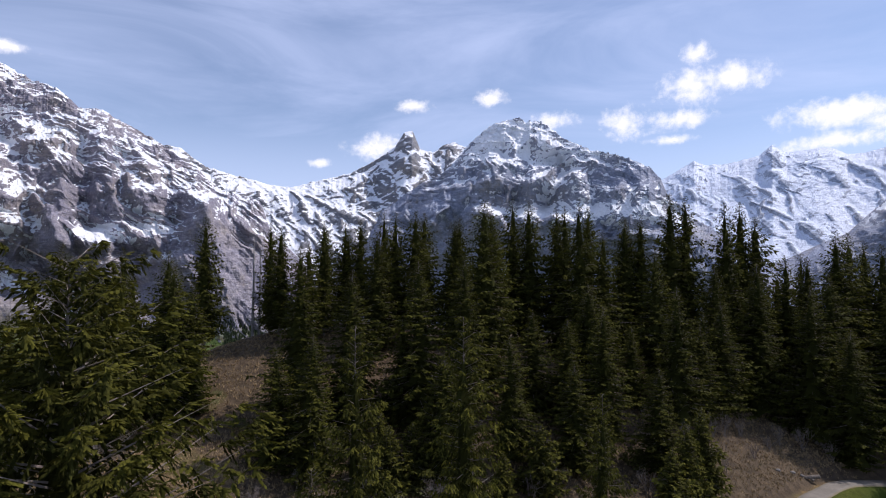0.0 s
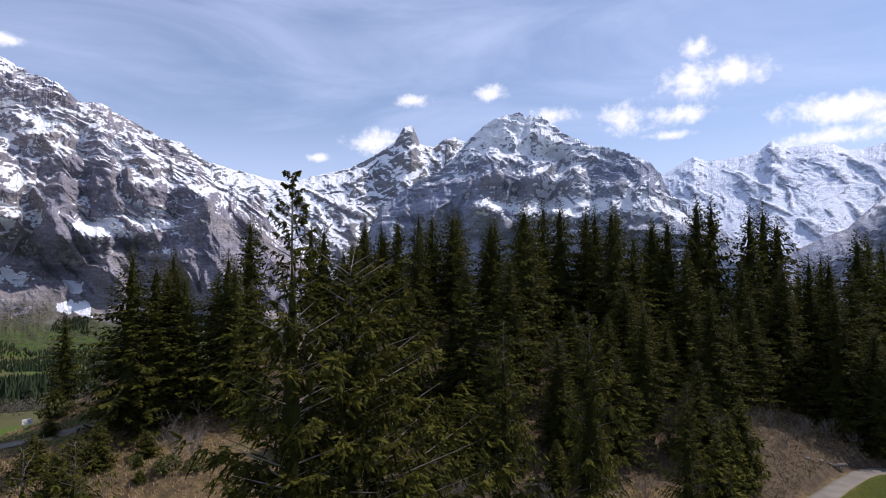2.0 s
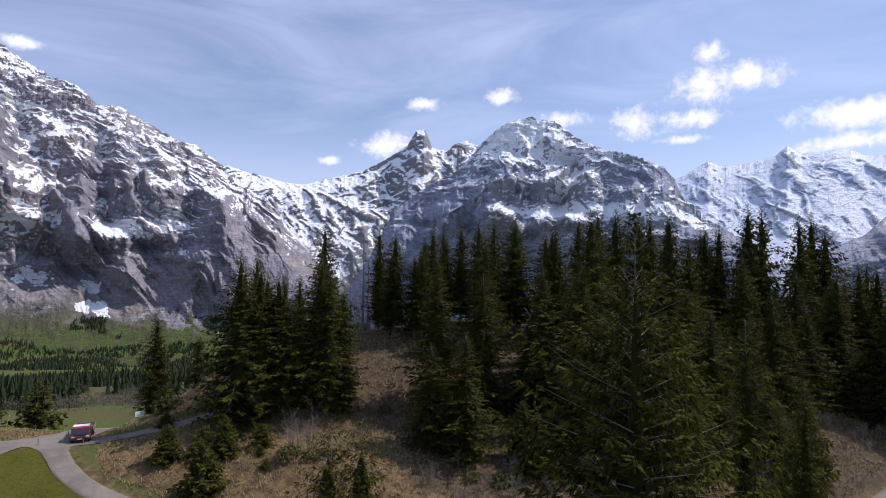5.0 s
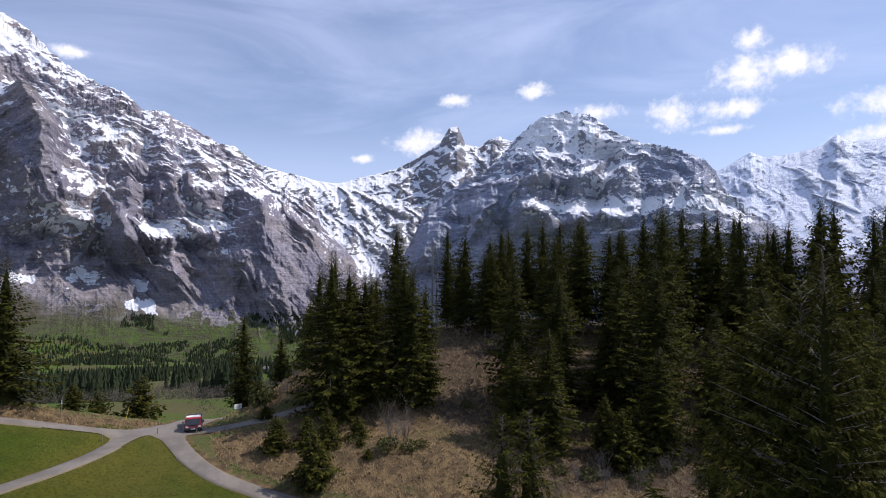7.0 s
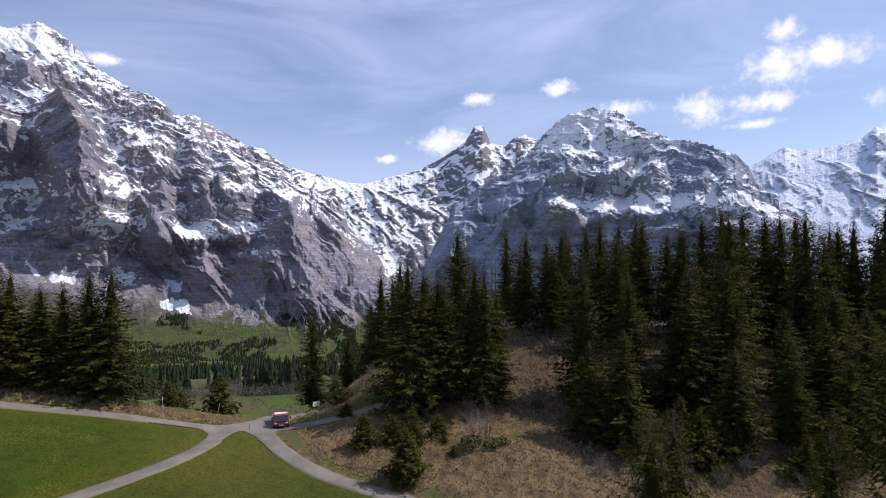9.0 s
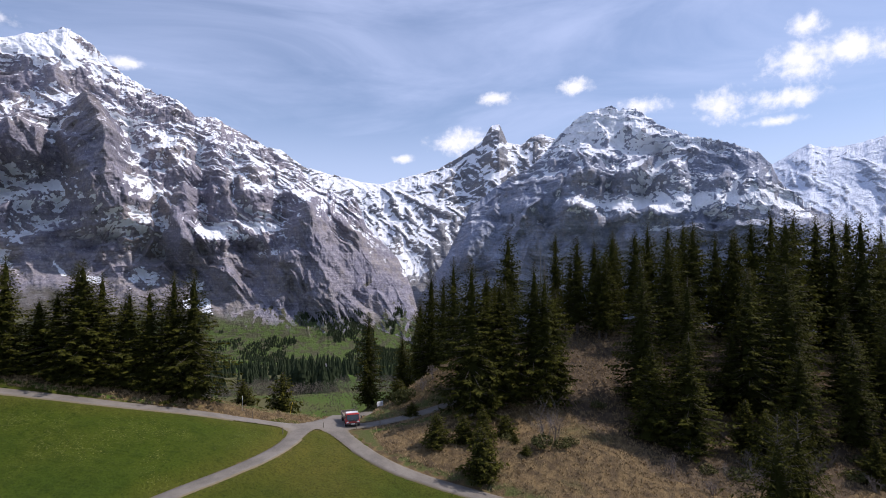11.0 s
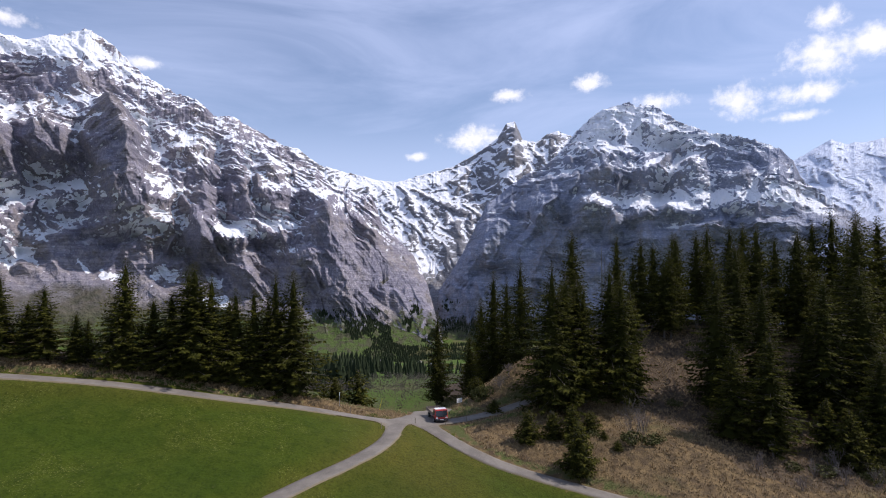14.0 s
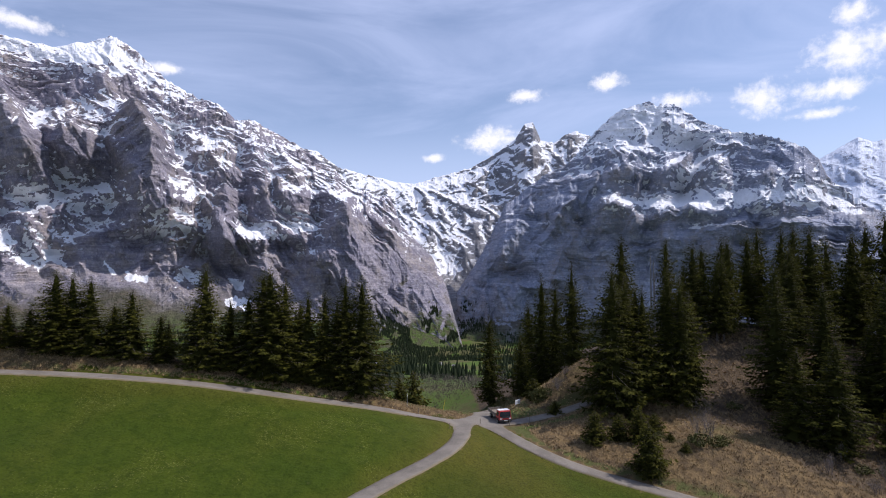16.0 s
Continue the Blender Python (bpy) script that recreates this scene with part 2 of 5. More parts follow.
def needle_material(name, dark, light):
    s = Surface(name, 0.8, 0, 0.06)
    tone = s.noise(1.3, 4, 0.6, vector=s.local())
    tint = s.ramp(s.math("ADD", s.attribute("tint"), s.math("MULTIPLY", s.math("SUBTRACT", tone, 0.5), 0.7)), 0.25, 1.0)
    colour = s.mix(tint, dark, light)
    colour = s.mix(s.ramp(s.chance(), 0, 1, 0, 0.35), colour, tuple(0.7 * c for c in dark))
    s.b.inputs["Subsurface Weight"].default_value = 0.0
    out = s.done(colour)
    thin = s.n.new("ShaderNodeBsdfTranslucent")
    s.l.new(colour, thin.inputs["Color"])
    both = s.n.new("ShaderNodeMixShader")
    both.inputs[0].default_value = 0.28
    s.l.new(s.b.outputs[0], both.inputs[1])
    s.l.new(thin.outputs[0], both.inputs[2])
    s.l.new(both.outputs[0], s.n["Material Output"].inputs["Surface"])
    return out


NEEDLES = needle_material("spruce_needles", (0.036, 0.039, 0.008), (0.102, 0.099, 0.012))
# same spruce seen far off, with blue-grey haze mixed into its colour
HAZED_NEEDLES = needle_material("hazed_spruce_needles", (0.038, 0.052, 0.026), (0.070, 0.082, 0.036))
NEEDLES_YOUNG = needle_material("young_spruce_needles", (0.040, 0.042, 0.010), (0.135, 0.128, 0.018))


def simple(name, a, b, scale=3.0, rough=0.8, metal=0.0, bump=0.2, stretch=(1, 1, 1), spec=0.3):
    s = Surface(name, rough, metal, spec)
    v = s.local()
    tone, grain = s.noise(scale, 6, 0.6, stretch, vector=v), s.noise(scale * 7, 4, 0.65, stretch, vector=v)
    colour = s.mix(s.ramp(tone, 0.3, 0.7), a, b)
    colour = s.mix(s.ramp(grain, 0.5, 0.8, 0, 0.35), colour, tuple(0.6 * c for c in a))
    return s.done(colour, grain, bump, 0.02)


BARK = simple("spruce_bark", (0.085, 0.068, 0.055), (0.17, 0.145, 0.125), 4, 0.92, 0, 0.7, (1, 1, 0.25))
DEADWOOD = simple("weathered_deadwood", (0.16, 0.150, 0.140), (0.30, 0.285, 0.27), 5, 0.9, 0, 0.5, (1, 1, 0.2))
TWIGS = simple("bare_twigs", (0.13, 0.105, 0.092), (0.23, 0.195, 0.17), 6, 0.9)
LEAFLESS = simple("leafless_twigs", (0.075, 0.064, 0.052), (0.13, 0.11, 0.09), 0.4, 0.9)
STRAW = simple("dry_grass", (0.22, 0.155, 0.080), (0.34, 0.25, 0.135), 5, 0.9)
LEAF = simple("scrub_leaves", (0.045, 0.052, 0.013), (0.090, 0.086, 0.020), 5, 0.85)
GREYWOOD = simple("grey_timber", (0.14, 0.115, 0.09), (0.25, 0.21, 0.17), 6, 0.88, 0, 0.4, (1, 1, 0.2))
ROOFING = simple("slate_roof", (0.12, 0.115, 0.115), (0.20, 0.19, 0.185), 1.5, 0.7)
PLASTER = simple("white_plaster", (0.62, 0.60, 0.56), (0.74, 0.72, 0.68), 1.0, 0.85)
CHALET = simple("brown_chalet_timber", (0.10, 0.058, 0.032), (0.17, 0.10, 0.055), 2, 0.85, 0, 0.3, (1, 1, 5))
DARK_GLASS = simple("dark_glass", (0.015, 0.018, 0.022), (0.03, 0.034, 0.04), 1, 0.08, 0, 0.0, (1, 1, 1), 0.6)
RED_PAINT = simple("red_vehicle_paint", (0.42, 0.018, 0.012), (0.48, 0.028, 0.017), 2, 0.35, 0, 0.03, (1, 1, 1), 0.5)
WHITE_PAINT = simple("white_paint", (0.70, 0.70, 0.69), (0.80, 0.80, 0.79), 2, 0.5, 0, 0.05)
GREY_METAL = simple("galvanised_steel", (0.34, 0.35, 0.36), (0.46, 0.47, 0.48), 4, 0.45, 0.7, 0.1)
BLACK_RUBBER = simple("black_rubber", (0.018, 0.018, 0.018), (0.035, 0.034, 0.033), 6, 0.85)
BLACK_PAINT = simple("black_paint", (0.02, 0.02, 0.022), (0.04, 0.04, 0.042), 3, 0.55)
LAMP_GLASS = simple("lamp_glass", (0.65, 0.66, 0.66), (0.8, 0.8, 0.8), 5, 0.12, 0, 0.0, (1, 1, 1), 0.6)
YELLOW_PAINT = simple("yellow_paint", (0.55, 0.40, 0.03), (0.65, 0.48, 0.05), 4, 0.6)
STONE = simple("grey_boulder", (0.11, 0.10, 0.092), (0.18, 0.168, 0.155), 2.5, 0.9, 0, 0.6)
# ---- lie of the land: spot heights in metres at stations east (columns) and ahead (rows) ----
EAST = np.array([-90, -50, -20, 0, 20, 40, 60, 90, 120, 150, 190], float)
AHEAD = np.array([40, 60, 75, 88, 100, 115, 135, 170], float)
SPOT = np.array([
    [8, 0, -6, -9, -10, -11, -12, -13, -17, -22, -24],
    [14, 5.5, 0.2, -4, -6.5, -8, -9, -10, -13, -19, -21],
    [19, 11, 4, -1.5, -3.8, -4.5, -6.2, -7, -9, -15, -17],
    [17, 9.5, 4.0, -1.2, -1.5, -1.6, -3, -1, -3, -10, -12],
    [9, 2, -2.5, -3.0, 0.0, 3, 3.4, 4, 2, -4, -7],
    [-3, -11, -16, -9.5, -3.5, 7.0, 10, 8, 5, 1, -3],
    [-10, -18, -22, -18, -11, 5, 10, 9, 6, 3, 0],
    [-28, -34, -37, -36, -26, -12, 0, 4, 3, 0, -4]], float)


def lattice(ix, iy):
    """Repeatable values from -1 to 1 on whole-number places."""
    n = (ix * 374761393 + iy * 668265263) & 0xFFFFFFFF
    n = ((n ^ (n >> 13)) * 1274126177) & 0xFFFFFFFF
    return ((n ^ (n >> 16)) & 0xFFFF) / 32767.5 - 1


def swell(x, y):
    """Smooth value noise on arrays."""
    fx, fy = np.floor(x), np.floor(y)
    ix, iy = fx.astype(np.int64), fy.astype(np.int64)
    u, v = x - fx, y - fy
    u, v = u * u * u * (u * (u * 6 - 15) + 10), v * v * v * (v * (v * 6 - 15) + 10)
    a = lattice(ix, iy) * (1 - u) + lattice(ix + 1, iy) * u
    b = lattice(ix, iy + 1) * (1 - u) + lattice(ix + 1, iy + 1) * u
    return a * (1 - v) + b * v


def fractal(x, y, octaves=5, gain=0.5, shift=0.0):
    total, size = 0 * x, 1.0
    for k in range(octaves):
        total = total + size * swell(x + shift + 17.3 * k, y - shift + 9.1 * k)
        x, y, size = x * 2.03, y * 2.03, size * gain
    return total


def crests(x, y, octaves=5, gain=0.5, shift=0.0):
    """Noise with sharp crests, 0 to about 1."""
    total, size, norm = 0 * x, 1.0, 0.0
    for k in range(octaves):
        total = total + size * (1 - np.abs(swell(x + shift + 31.7 * k, y + shift - 13.9 * k))) ** 2
        norm += size
        x, y, size = x * 2.07, y * 2.07, size * gain
    return total / norm


def facet(x, y):
    """Noise of flat three-cornered faces with sharp edges."""
    xs, ys = x - 0.57735 * y, 1.1547 * y
    fx, fy = np.floor(xs), np.floor(ys)
    ix, iy = fx.astype(np.int64), fy.astype(np.int64)
    u, v = xs - fx, ys - fy
    b, c = lattice(ix + 1, iy), lattice(ix, iy + 1)
    low = lattice(ix, iy)
    high = lattice(ix + 1, iy + 1)
    return np.where(u + v < 1, low + u * (b - low) + v * (c - low), high + (1 - u) * (c - high) + (1 - v) * (b - high))


def crag_faces(x, y, spans, shift):
    """Faces within faces; spans: size in metres and how proud."""
    total = 0 * x
    for k, (size, proud) in enumerate(spans):
        turn = 0.7 + 1.9 * k
        c, s = math.cos(turn), math.sin(turn)
        total = total + proud * facet((c * x + s * y) / size + shift + 5.3 * k, (c * y - s * x) / size - shift + 3.1 * k)
    return total


def soft(a, b, x):
    t = np.clip((x - a) / (b - a), 0, 1)
    return t * t * (3 - 2 * t)


def spline_weights(stations, q):
    q = np.clip(q, stations[0], stations[-1])
    i = np.clip(np.searchsorted(stations, q, side="right") - 1, 0, len(stations) - 2)
    h = stations[i + 1] - stations[i]
    return i, (q - stations[i]) / h, h


def along(stations, values, q):
    """Smooth curve through values (stations last) at q; values may be rows for each q."""
    i, t, h = spline_weights(stations, q)
    n = len(stations)
    slope = np.gradient(values, stations, axis=-1)
    pick = (lambda a, j: a[j]) if values.ndim == 1 else (lambda a, j: a[np.arange(len(q)), j])
    t2, t3 = t * t, t * t * t
    return ((2 * t3 - 3 * t2 + 1) * pick(values, i) + (t3 - 2 * t2 + t) * h * pick(slope, i)
            + (-2 * t3 + 3 * t2) * pick(values, i + 1) + (t3 - t2) * h * pick(slope, i + 1))


def height(x, y, rough=True):
    """Height of the ground at arrays x, y."""
    x, y = np.atleast_1d(np.asarray(x, float)), np.atleast_1d(np.asarray(y, float))
    shape = x.shape
    x, y = x.ravel(), y.ravel()
    rows = np.stack([along(EAST, row, x) for row in SPOT], axis=-1)
    near = along(AHEAD, rows, y)
    near = near + np.clip(-90 - x, 0, 400) * 0.16 - np.clip(x - 190, 0, 300) * 0.05 - np.clip(40 - y, 0, 120) * 0.12
    far = np.hypot(np.maximum(x, -3000) - 20, y + 5)
    d = np.maximum(far, 120)
    valley = np.maximum(25 - d * 0.25 * (170 / d) ** 0.15, -345)
    bearing = np.arctan2(x - 10, np.maximum(y, 1))
    valley = valley + d * 0.05 * soft(-0.15, -0.60, bearing) * soft(500, 2200, d)
    valley = valley + np.where(d > 250, 1, 0) * soft(250, 900, d) * fractal(x / 420, y / 420, 4, 0.5, 3.3) * 22
    wide = np.maximum(soft(160, 330, y), soft(230, 500, np.abs(x - 40)))
    z = near * (1 - wide) + valley * wide
    z = z + 6.0 * np.exp(-((x - 24) / 9.5) ** 2 - ((y - 102) / 5.0) ** 2)
    z = z + 3.6 * np.exp(-((x - 9) / 7.0) ** 2 - ((y - 119) / 4.5) ** 2)
    z = z + 2.0 * np.exp(-((x - 33) / 12) ** 2 - ((y - 77) / 4.5) ** 2)
    z = z - 1.8 * np.exp(-((x - 6) / 5.0) ** 2 - ((y - 103) / 4.5) ** 2)
    if rough:
        z = z + (1 - soft(200, 400, far)) * (0.25 * fractal(x / 9, y / 9, 3) + 0.07 * fractal(x / 1.7, y / 1.7, 2))
    return z.reshape(shape)


# ---- building helpers ----
def mesh_of(name, verts, faces, material, smooth=False):
    me = bpy.data.meshes.new(name)
    me.from_pydata(verts if isinstance(verts, list) else verts.tolist(), [], faces if isinstance(faces, list) else faces.tolist())
    me.materials.append(material)
    if smooth:
        me.polygons.foreach_set("use_smooth", [True] * len(me.polygons))
    me.update()
    return me


def numbers(me, name, values):
    me.attributes.new(name, "FLOAT", "POINT").data.foreach_set("value", np.asarray(values, np.float32))


def grid_faces(nu, nv):
    """Faces of a grid stored row by row, nu points in a row."""
    i = np.arange(nu - 1)[None, :] + nu * np.arange(nv - 1)[:, None]
    return np.stack([i, i + 1, i + nu + 1, i + nu], axis=-1).reshape(-1, 4)


def part(name, bm, material, parent, label=""):
    me = bpy.data.meshes.new(name)
    bm.to_mesh(me)
    bm.free()
    me.materials.append(material)
    ob = new(name, me)
    ob.parent = parent
    return tagged(ob, label)


def empty(name, m):
    ob = new(name)
    ob.empty_display_size = 0.3
    ob.matrix_basis = m
    return ob


def block(bm, x, y, z, sx, sy, sz, bevel=0.0, turn=None):
    """A box with its middle at x, y, z, softened edges where bevel is given."""
    made = bmesh.ops.create_cube(bm, size=1)["verts"]
    m = Matrix.Translation((x, y, z)) @ (turn or Matrix()) @ Matrix.Diagonal((sx, sy, sz, 1))
    bmesh.ops.transform(bm, matrix=m, verts=made)
    if bevel:
        edges = list({e for v in made for e in v.link_edges})
        bmesh.ops.bevel(bm, geom=edges, offset=bevel, segments=2, affect="EDGES", profile=0.5)
    return bm


def rod(bm, a, b, r0, r1, sides=6):
    """A tapered rod from a to b."""
    a, b = Vector(a), Vector(b)
    turn = (b - a).to_track_quat("Z", "Y").to_matrix().to_4x4()
    bmesh.ops.create_cone(bm, cap_ends=True, segments=sides, radius1=r0, radius2=max(r1, 0.001), depth=(b - a).length,
                          matrix=Matrix.Translation((a + b) / 2) @ turn)
    return bm


# ---- the land: one sheet from under the cableway to the far side of the valley ----
def stations(spans):
    out = []
    for a, b, step in spans:
        out.append(np.arange(a, b, step))
    return np.concatenate(out + [[spans[-1][1]]])


ROADS = {
    "left_road": [(-140, 42), (-95, 58), (-65, 67.2), (-45, 71.9), (-22, 76.9), (-10, 81.2), (-3, 84.6), (1.5, 88.3)],
    "lower_road": [(-1.2, 86.5), (-2.2, 82), (-3.2, 76.2), (-5.3, 71.0), (-8.4, 66.3), (-12.0, 61.9), (-17, 55.8), (-27, 44), (-40, 30)],
    "right_road": [(0.2, 88.5), (2.4, 85.4), (4.7, 81.8), (7.7, 77.5), (11.9, 73.5), (16.9, 70.7), (23, 68.2), (34, 63.5), (52, 58.5), (80, 57), (104, 62), (124, 70.2), (134, 75), (144, 79), (156, 80), (180, 74)],
    "bank_road": [(3.5, 87.2), (7, 88.0), (10.5, 89.5), (15, 91.3), (20, 93.4), (26, 95), (33, 96.5), (42, 98)],
    "back_road": [(1.8, 88.5), (3.0, 93), (3.4, 98), (3.6, 103), (4.2, 106.5), (6.5, 107.8)],
}


def road_line(points, step=1.0):
    p = np.array(points, float)
    d = np.concatenate([[0], np.cumsum(np.hypot(*np.diff(p, axis=0).T))])
    q = np.arange(0, d[-1], step)
    return np.stack([along(d, p[:, 0], q), along(d, p[:, 1], q)], axis=1)


LINES = {name: road_line(points) for name, points in ROADS.items()}
ROAD_HALF = {"left_road": 1.4, "lower_road": 1.35, "right_road": 1.35, "bank_road": 1.35, "back_road": 2.9}
ALL_ROAD = np.concatenate([np.column_stack([line, height(line[:, 0], line[:, 1], False), np.full(len(line), ROAD_HALF[name])])
                           for name, line in LINES.items()])


def road_near(x, y):
    """Distance from the roads' edges and the roads' height there, for arrays."""
    gap, level = np.empty(x.shape), np.empty(x.shape)
    for k in range(0, len(x), 3000):
        cut = slice(k, k + 3000)
        far2 = (x[cut, None] - ALL_ROAD[:, 0]) ** 2 + (y[cut, None] - ALL_ROAD[:, 1]) ** 2
        gap[cut] = (np.sqrt(far2) - ALL_ROAD[:, 3]).min(axis=1)
        w = np.exp(-np.minimum((far2 - far2.min(axis=1, keepdims=True)) / 2.4, 60))
        level[cut] = (w * ALL_ROAD[:, 2]).sum(axis=1) / w.sum(axis=1)
    return gap, level


def land_height(x, y):
    """The ground with level beds cut for the roads."""
    x, y = np.atleast_1d(np.asarray(x, float)), np.atleast_1d(np.asarray(y, float))
    z = height(x, y)
    close = (x > -150) & (x < 200) & (y > 20) & (y < 130)
    if close.any():
        gap, level = road_near(x[close], y[close])
        w = 1 - soft(0.3, 2.4, gap)
        zc = z[close]
        z[close] = zc * (1 - w) + (level - 0.12) * w
    return z


gx = stations([(-4200, -900, 110), (-900, -260, 22), (-260, -100, 5), (-100, 190, 1.0), (190, 300, 5), (300, 900, 25), (900, 4200, 110)])
gy = stations([(-700, 20, 40), (20, 48, 4), (48, 130, 1.0), (130, 220, 3), (220, 700, 12), (700, 3000, 40), (3000, 4600, 200)])
GX, GY = np.meshgrid(gx, gy)
land_x, land_y = GX.ravel(), GY.ravel()
land_z = land_height(land_x, land_y)
land = mesh_of("ground", np.column_stack([land_x, land_y, land_z]), grid_faces(len(gx), len(gy)), TURF, True)
reach = np.hypot(land_x, land_y)
close_by = (land_x > -160) & (land_x < 210) & (land_y > 15) & (land_y < 140)
gap_all = np.full(land_x.shape, 99.0)
gap_all[close_by] = road_near(land_x[close_by], land_y[close_by])[0]
mottle = fractal(land_x / 14, land_y / 14, 4, 0.55, 5.0)
side_road = along(np.array([-95, -45, -10, 0, 12, 23, 52, 104, 144, 180.0]), np.array([60, 74, 82, 87, 74.5, 68.2, 58.5, 62, 79, 74.0]), land_x)
meadow = np.where(land_y < side_road + 0.8 + mottle, 1.0, 0.0) * (reach < 260)
fringe = soft(1.5, 0.4, gap_all) * 0.8
knoll = soft(-3, 4, land_y - side_road + 1.2 * mottle) * soft(7, 13, land_x + 0.25 * np.clip(90 - land_y, -4, 30)) * (land_y < 260) * (land_x < 260)
knoll = knoll * np.maximum(0.3 + 0.7 * soft(0.8, 4.0, gap_all), soft(40, 70, land_x))
bankside = soft(0.5, 2, land_y - side_road) * soft(8, 4, land_y - side_road + mottle) * soft(6, -4, land_x)
# brown forest floor, spread wider to paint tree shade into the ground colour
floor_and_shade = knoll * soft(33, 48, land_x + 0.45 * (land_y - 96) + 9 * mottle) * soft(66, 76, land_y + 4 * mottle)
floor_and_shade = np.maximum(floor_and_shade, soft(3, 5.5, land_y - side_road + mottle) * soft(-17, -24, land_x) * soft(105, 92, land_y))
hollow_floor = soft(106, 112, land_y + 4 * mottle) * soft(22, 12, land_x) * soft(470, 400, reach)
sere = np.exp(-((land_x - 3) / 9) ** 2 - ((land_y - 71) / 12) ** 2) + 0.5 * soft(3.0, 0.5, gap_all)
numbers(land, "sere", np.clip(sere, 0, 1))
shelf = 0.9 * np.exp(-((land_x - 54) / 5.5) ** 2 - ((land_y - 110.5) / 2.0) ** 2)
numbers(land, "lush", np.clip(np.maximum(meadow - fringe * 0.5, shelf), 0, 1))
numbers(land, "dry", np.clip(np.maximum(np.maximum(knoll, 0.75 * bankside), np.maximum(fringe, 0.40 * hollow_floor)), 0, 1))
numbers(land, "wood", np.clip(floor_and_shade, 0, 1) * (reach < 400))
ground = tagged(new("ground", land), "alpine meadow, dry grassy knoll and green valley floor", "ground", kind="structure")

JOIN = (-15.0, 17.0, 75.0, 112.0)   # the stretch where the roads run together


def apart(x, y, line, half):
    """Distance from a road's edge, negative on the road."""
    gap = np.full(x.shape, 1e3)
    for rx, ry in line:
        gap = np.minimum(gap, np.hypot(x - rx, y - ry))
    return gap - half


def meeting(x, y):
    """Distance from the edge of the joined roads, with rounded corners between them."""
    total = 0
    for name, points in ROADS.items():
        line = road_line(points, 0.3)
        line = line[(line[:, 0] > JOIN[0] - 4) & (line[:, 0] < JOIN[1] + 4) & (line[:, 1] > JOIN[2] - 4) & (line[:, 1] < JOIN[3] + 4)]
        half = ROAD_HALF[name] + 0.05 * swell(x / 2.7, y / 2.7)
        total = total + np.exp(-np.clip(apart(x, y, line, half), -6, 30) / 0.75)
    return -0.75 * np.log(total + 1e-12)


for name, line in LINES.items():
    half = ROAD_HALF[name]
    side = np.gradient(line, axis=0)
    side = np.column_stack([side[:, 1], -side[:, 0]]) / np.hypot(side[:, 0], side[:, 1])[:, None]
    inner = (line[:, 0] > JOIN[0] + 4) & (line[:, 0] < JOIN[1] - 4) & (line[:, 1] > JOIN[2] + 4) & (line[:, 1] < JOIN[3] - 4)
    line, side = line[~inner], side[~inner]
    if len(line) < 3:
        continue
    lift = {"left_road": 0.020, "lower_road": 0.012, "right_road": 0.004, "bank_road": -0.004, "back_road": 0.028}[name]
    rows, edge = [], []
    cuts = np.array([-1.08, -1.0, -0.55, 0, 0.55, 1.0, 1.08])
    drop = np.array([-0.25, 0, 0.03, 0.05, 0.03, 0, -0.25])
    level = height(line[:, 0], line[:, 1], False)
    wander = 0.05 * swell(np.arange(len(line)) / 3.1, np.full(len(line), 3.7 + half))
    for c, dz in zip(cuts, drop):
        w = half * c + np.sign(c) * wander
        rows.append(np.column_stack([line + side * w[:, None], level + dz + lift]))
        edge.append(np.full(len(line), abs(c)))
    me = mesh_of("road", np.concatenate(rows), grid_faces(len(line), len(cuts)), ASPHALT, True)
    numbers(me, "edge", np.concatenate(edge))
    tagged(new("road", me), "narrow grey asphalt farm road with worn edges", "road", kind="structure")

# the one piece of asphalt where the roads meet
jx, jy = np.meshgrid(np.arange(JOIN[0], JOIN[1], 0.25), np.arange(JOIN[2], JOIN[3], 0.25))
shape, jx, jy = jx.shape, jx.ravel(), jy.ravel()
gap = meeting(jx, jy)
e = 0.05
gx_, gy_ = (meeting(jx + e, jy) - gap) / e, (meeting(jx, jy + e) - gap) / e
pull = np.where((gap > -0.13) & (gap < 0.4), gap, 0)
jx, jy = jx - pull * gx_, jy - pull * gy_
faces = grid_faces(shape[1], shape[0])
faces = faces[(gap[faces] < 0.16).all(axis=1)]
used = np.unique(faces)
renew = np.zeros(len(gap), int)
renew[used] = np.arange(len(used))
jz = road_near(jx[used], jy[used])[1] + 0.06 - 0.10 * soft(-0.5, 0.1, gap[used])
me = mesh_of("road_junction", np.column_stack([jx[used], jy[used], jz]), renew[faces], ASPHALT, True)
numbers(me, "edge", np.clip(1 + gap[used] / 1.6, 0, 1))
tagged(new("road_junction", me), "grey asphalt junction of farm roads with a turnout behind", "road", kind="structure")


# ---- mountains: walls from foot to crest, stepped in beds and cut by gullies, with a back slope ----
def spread(a, n):
    """Mean over a square of 2n + 1 points."""
    for axis in (0, 1):
        pad = np.pad(a, [(n + 1, n) if k == axis else (0, 0) for k in (0, 1)], mode="edge")
        run = np.cumsum(pad, axis=axis)
        width = 2 * n + 1
        a = ((run[width:] - run[:-width]) if axis == 0 else (run[:, width:] - run[:, :-width])) / width
    return a


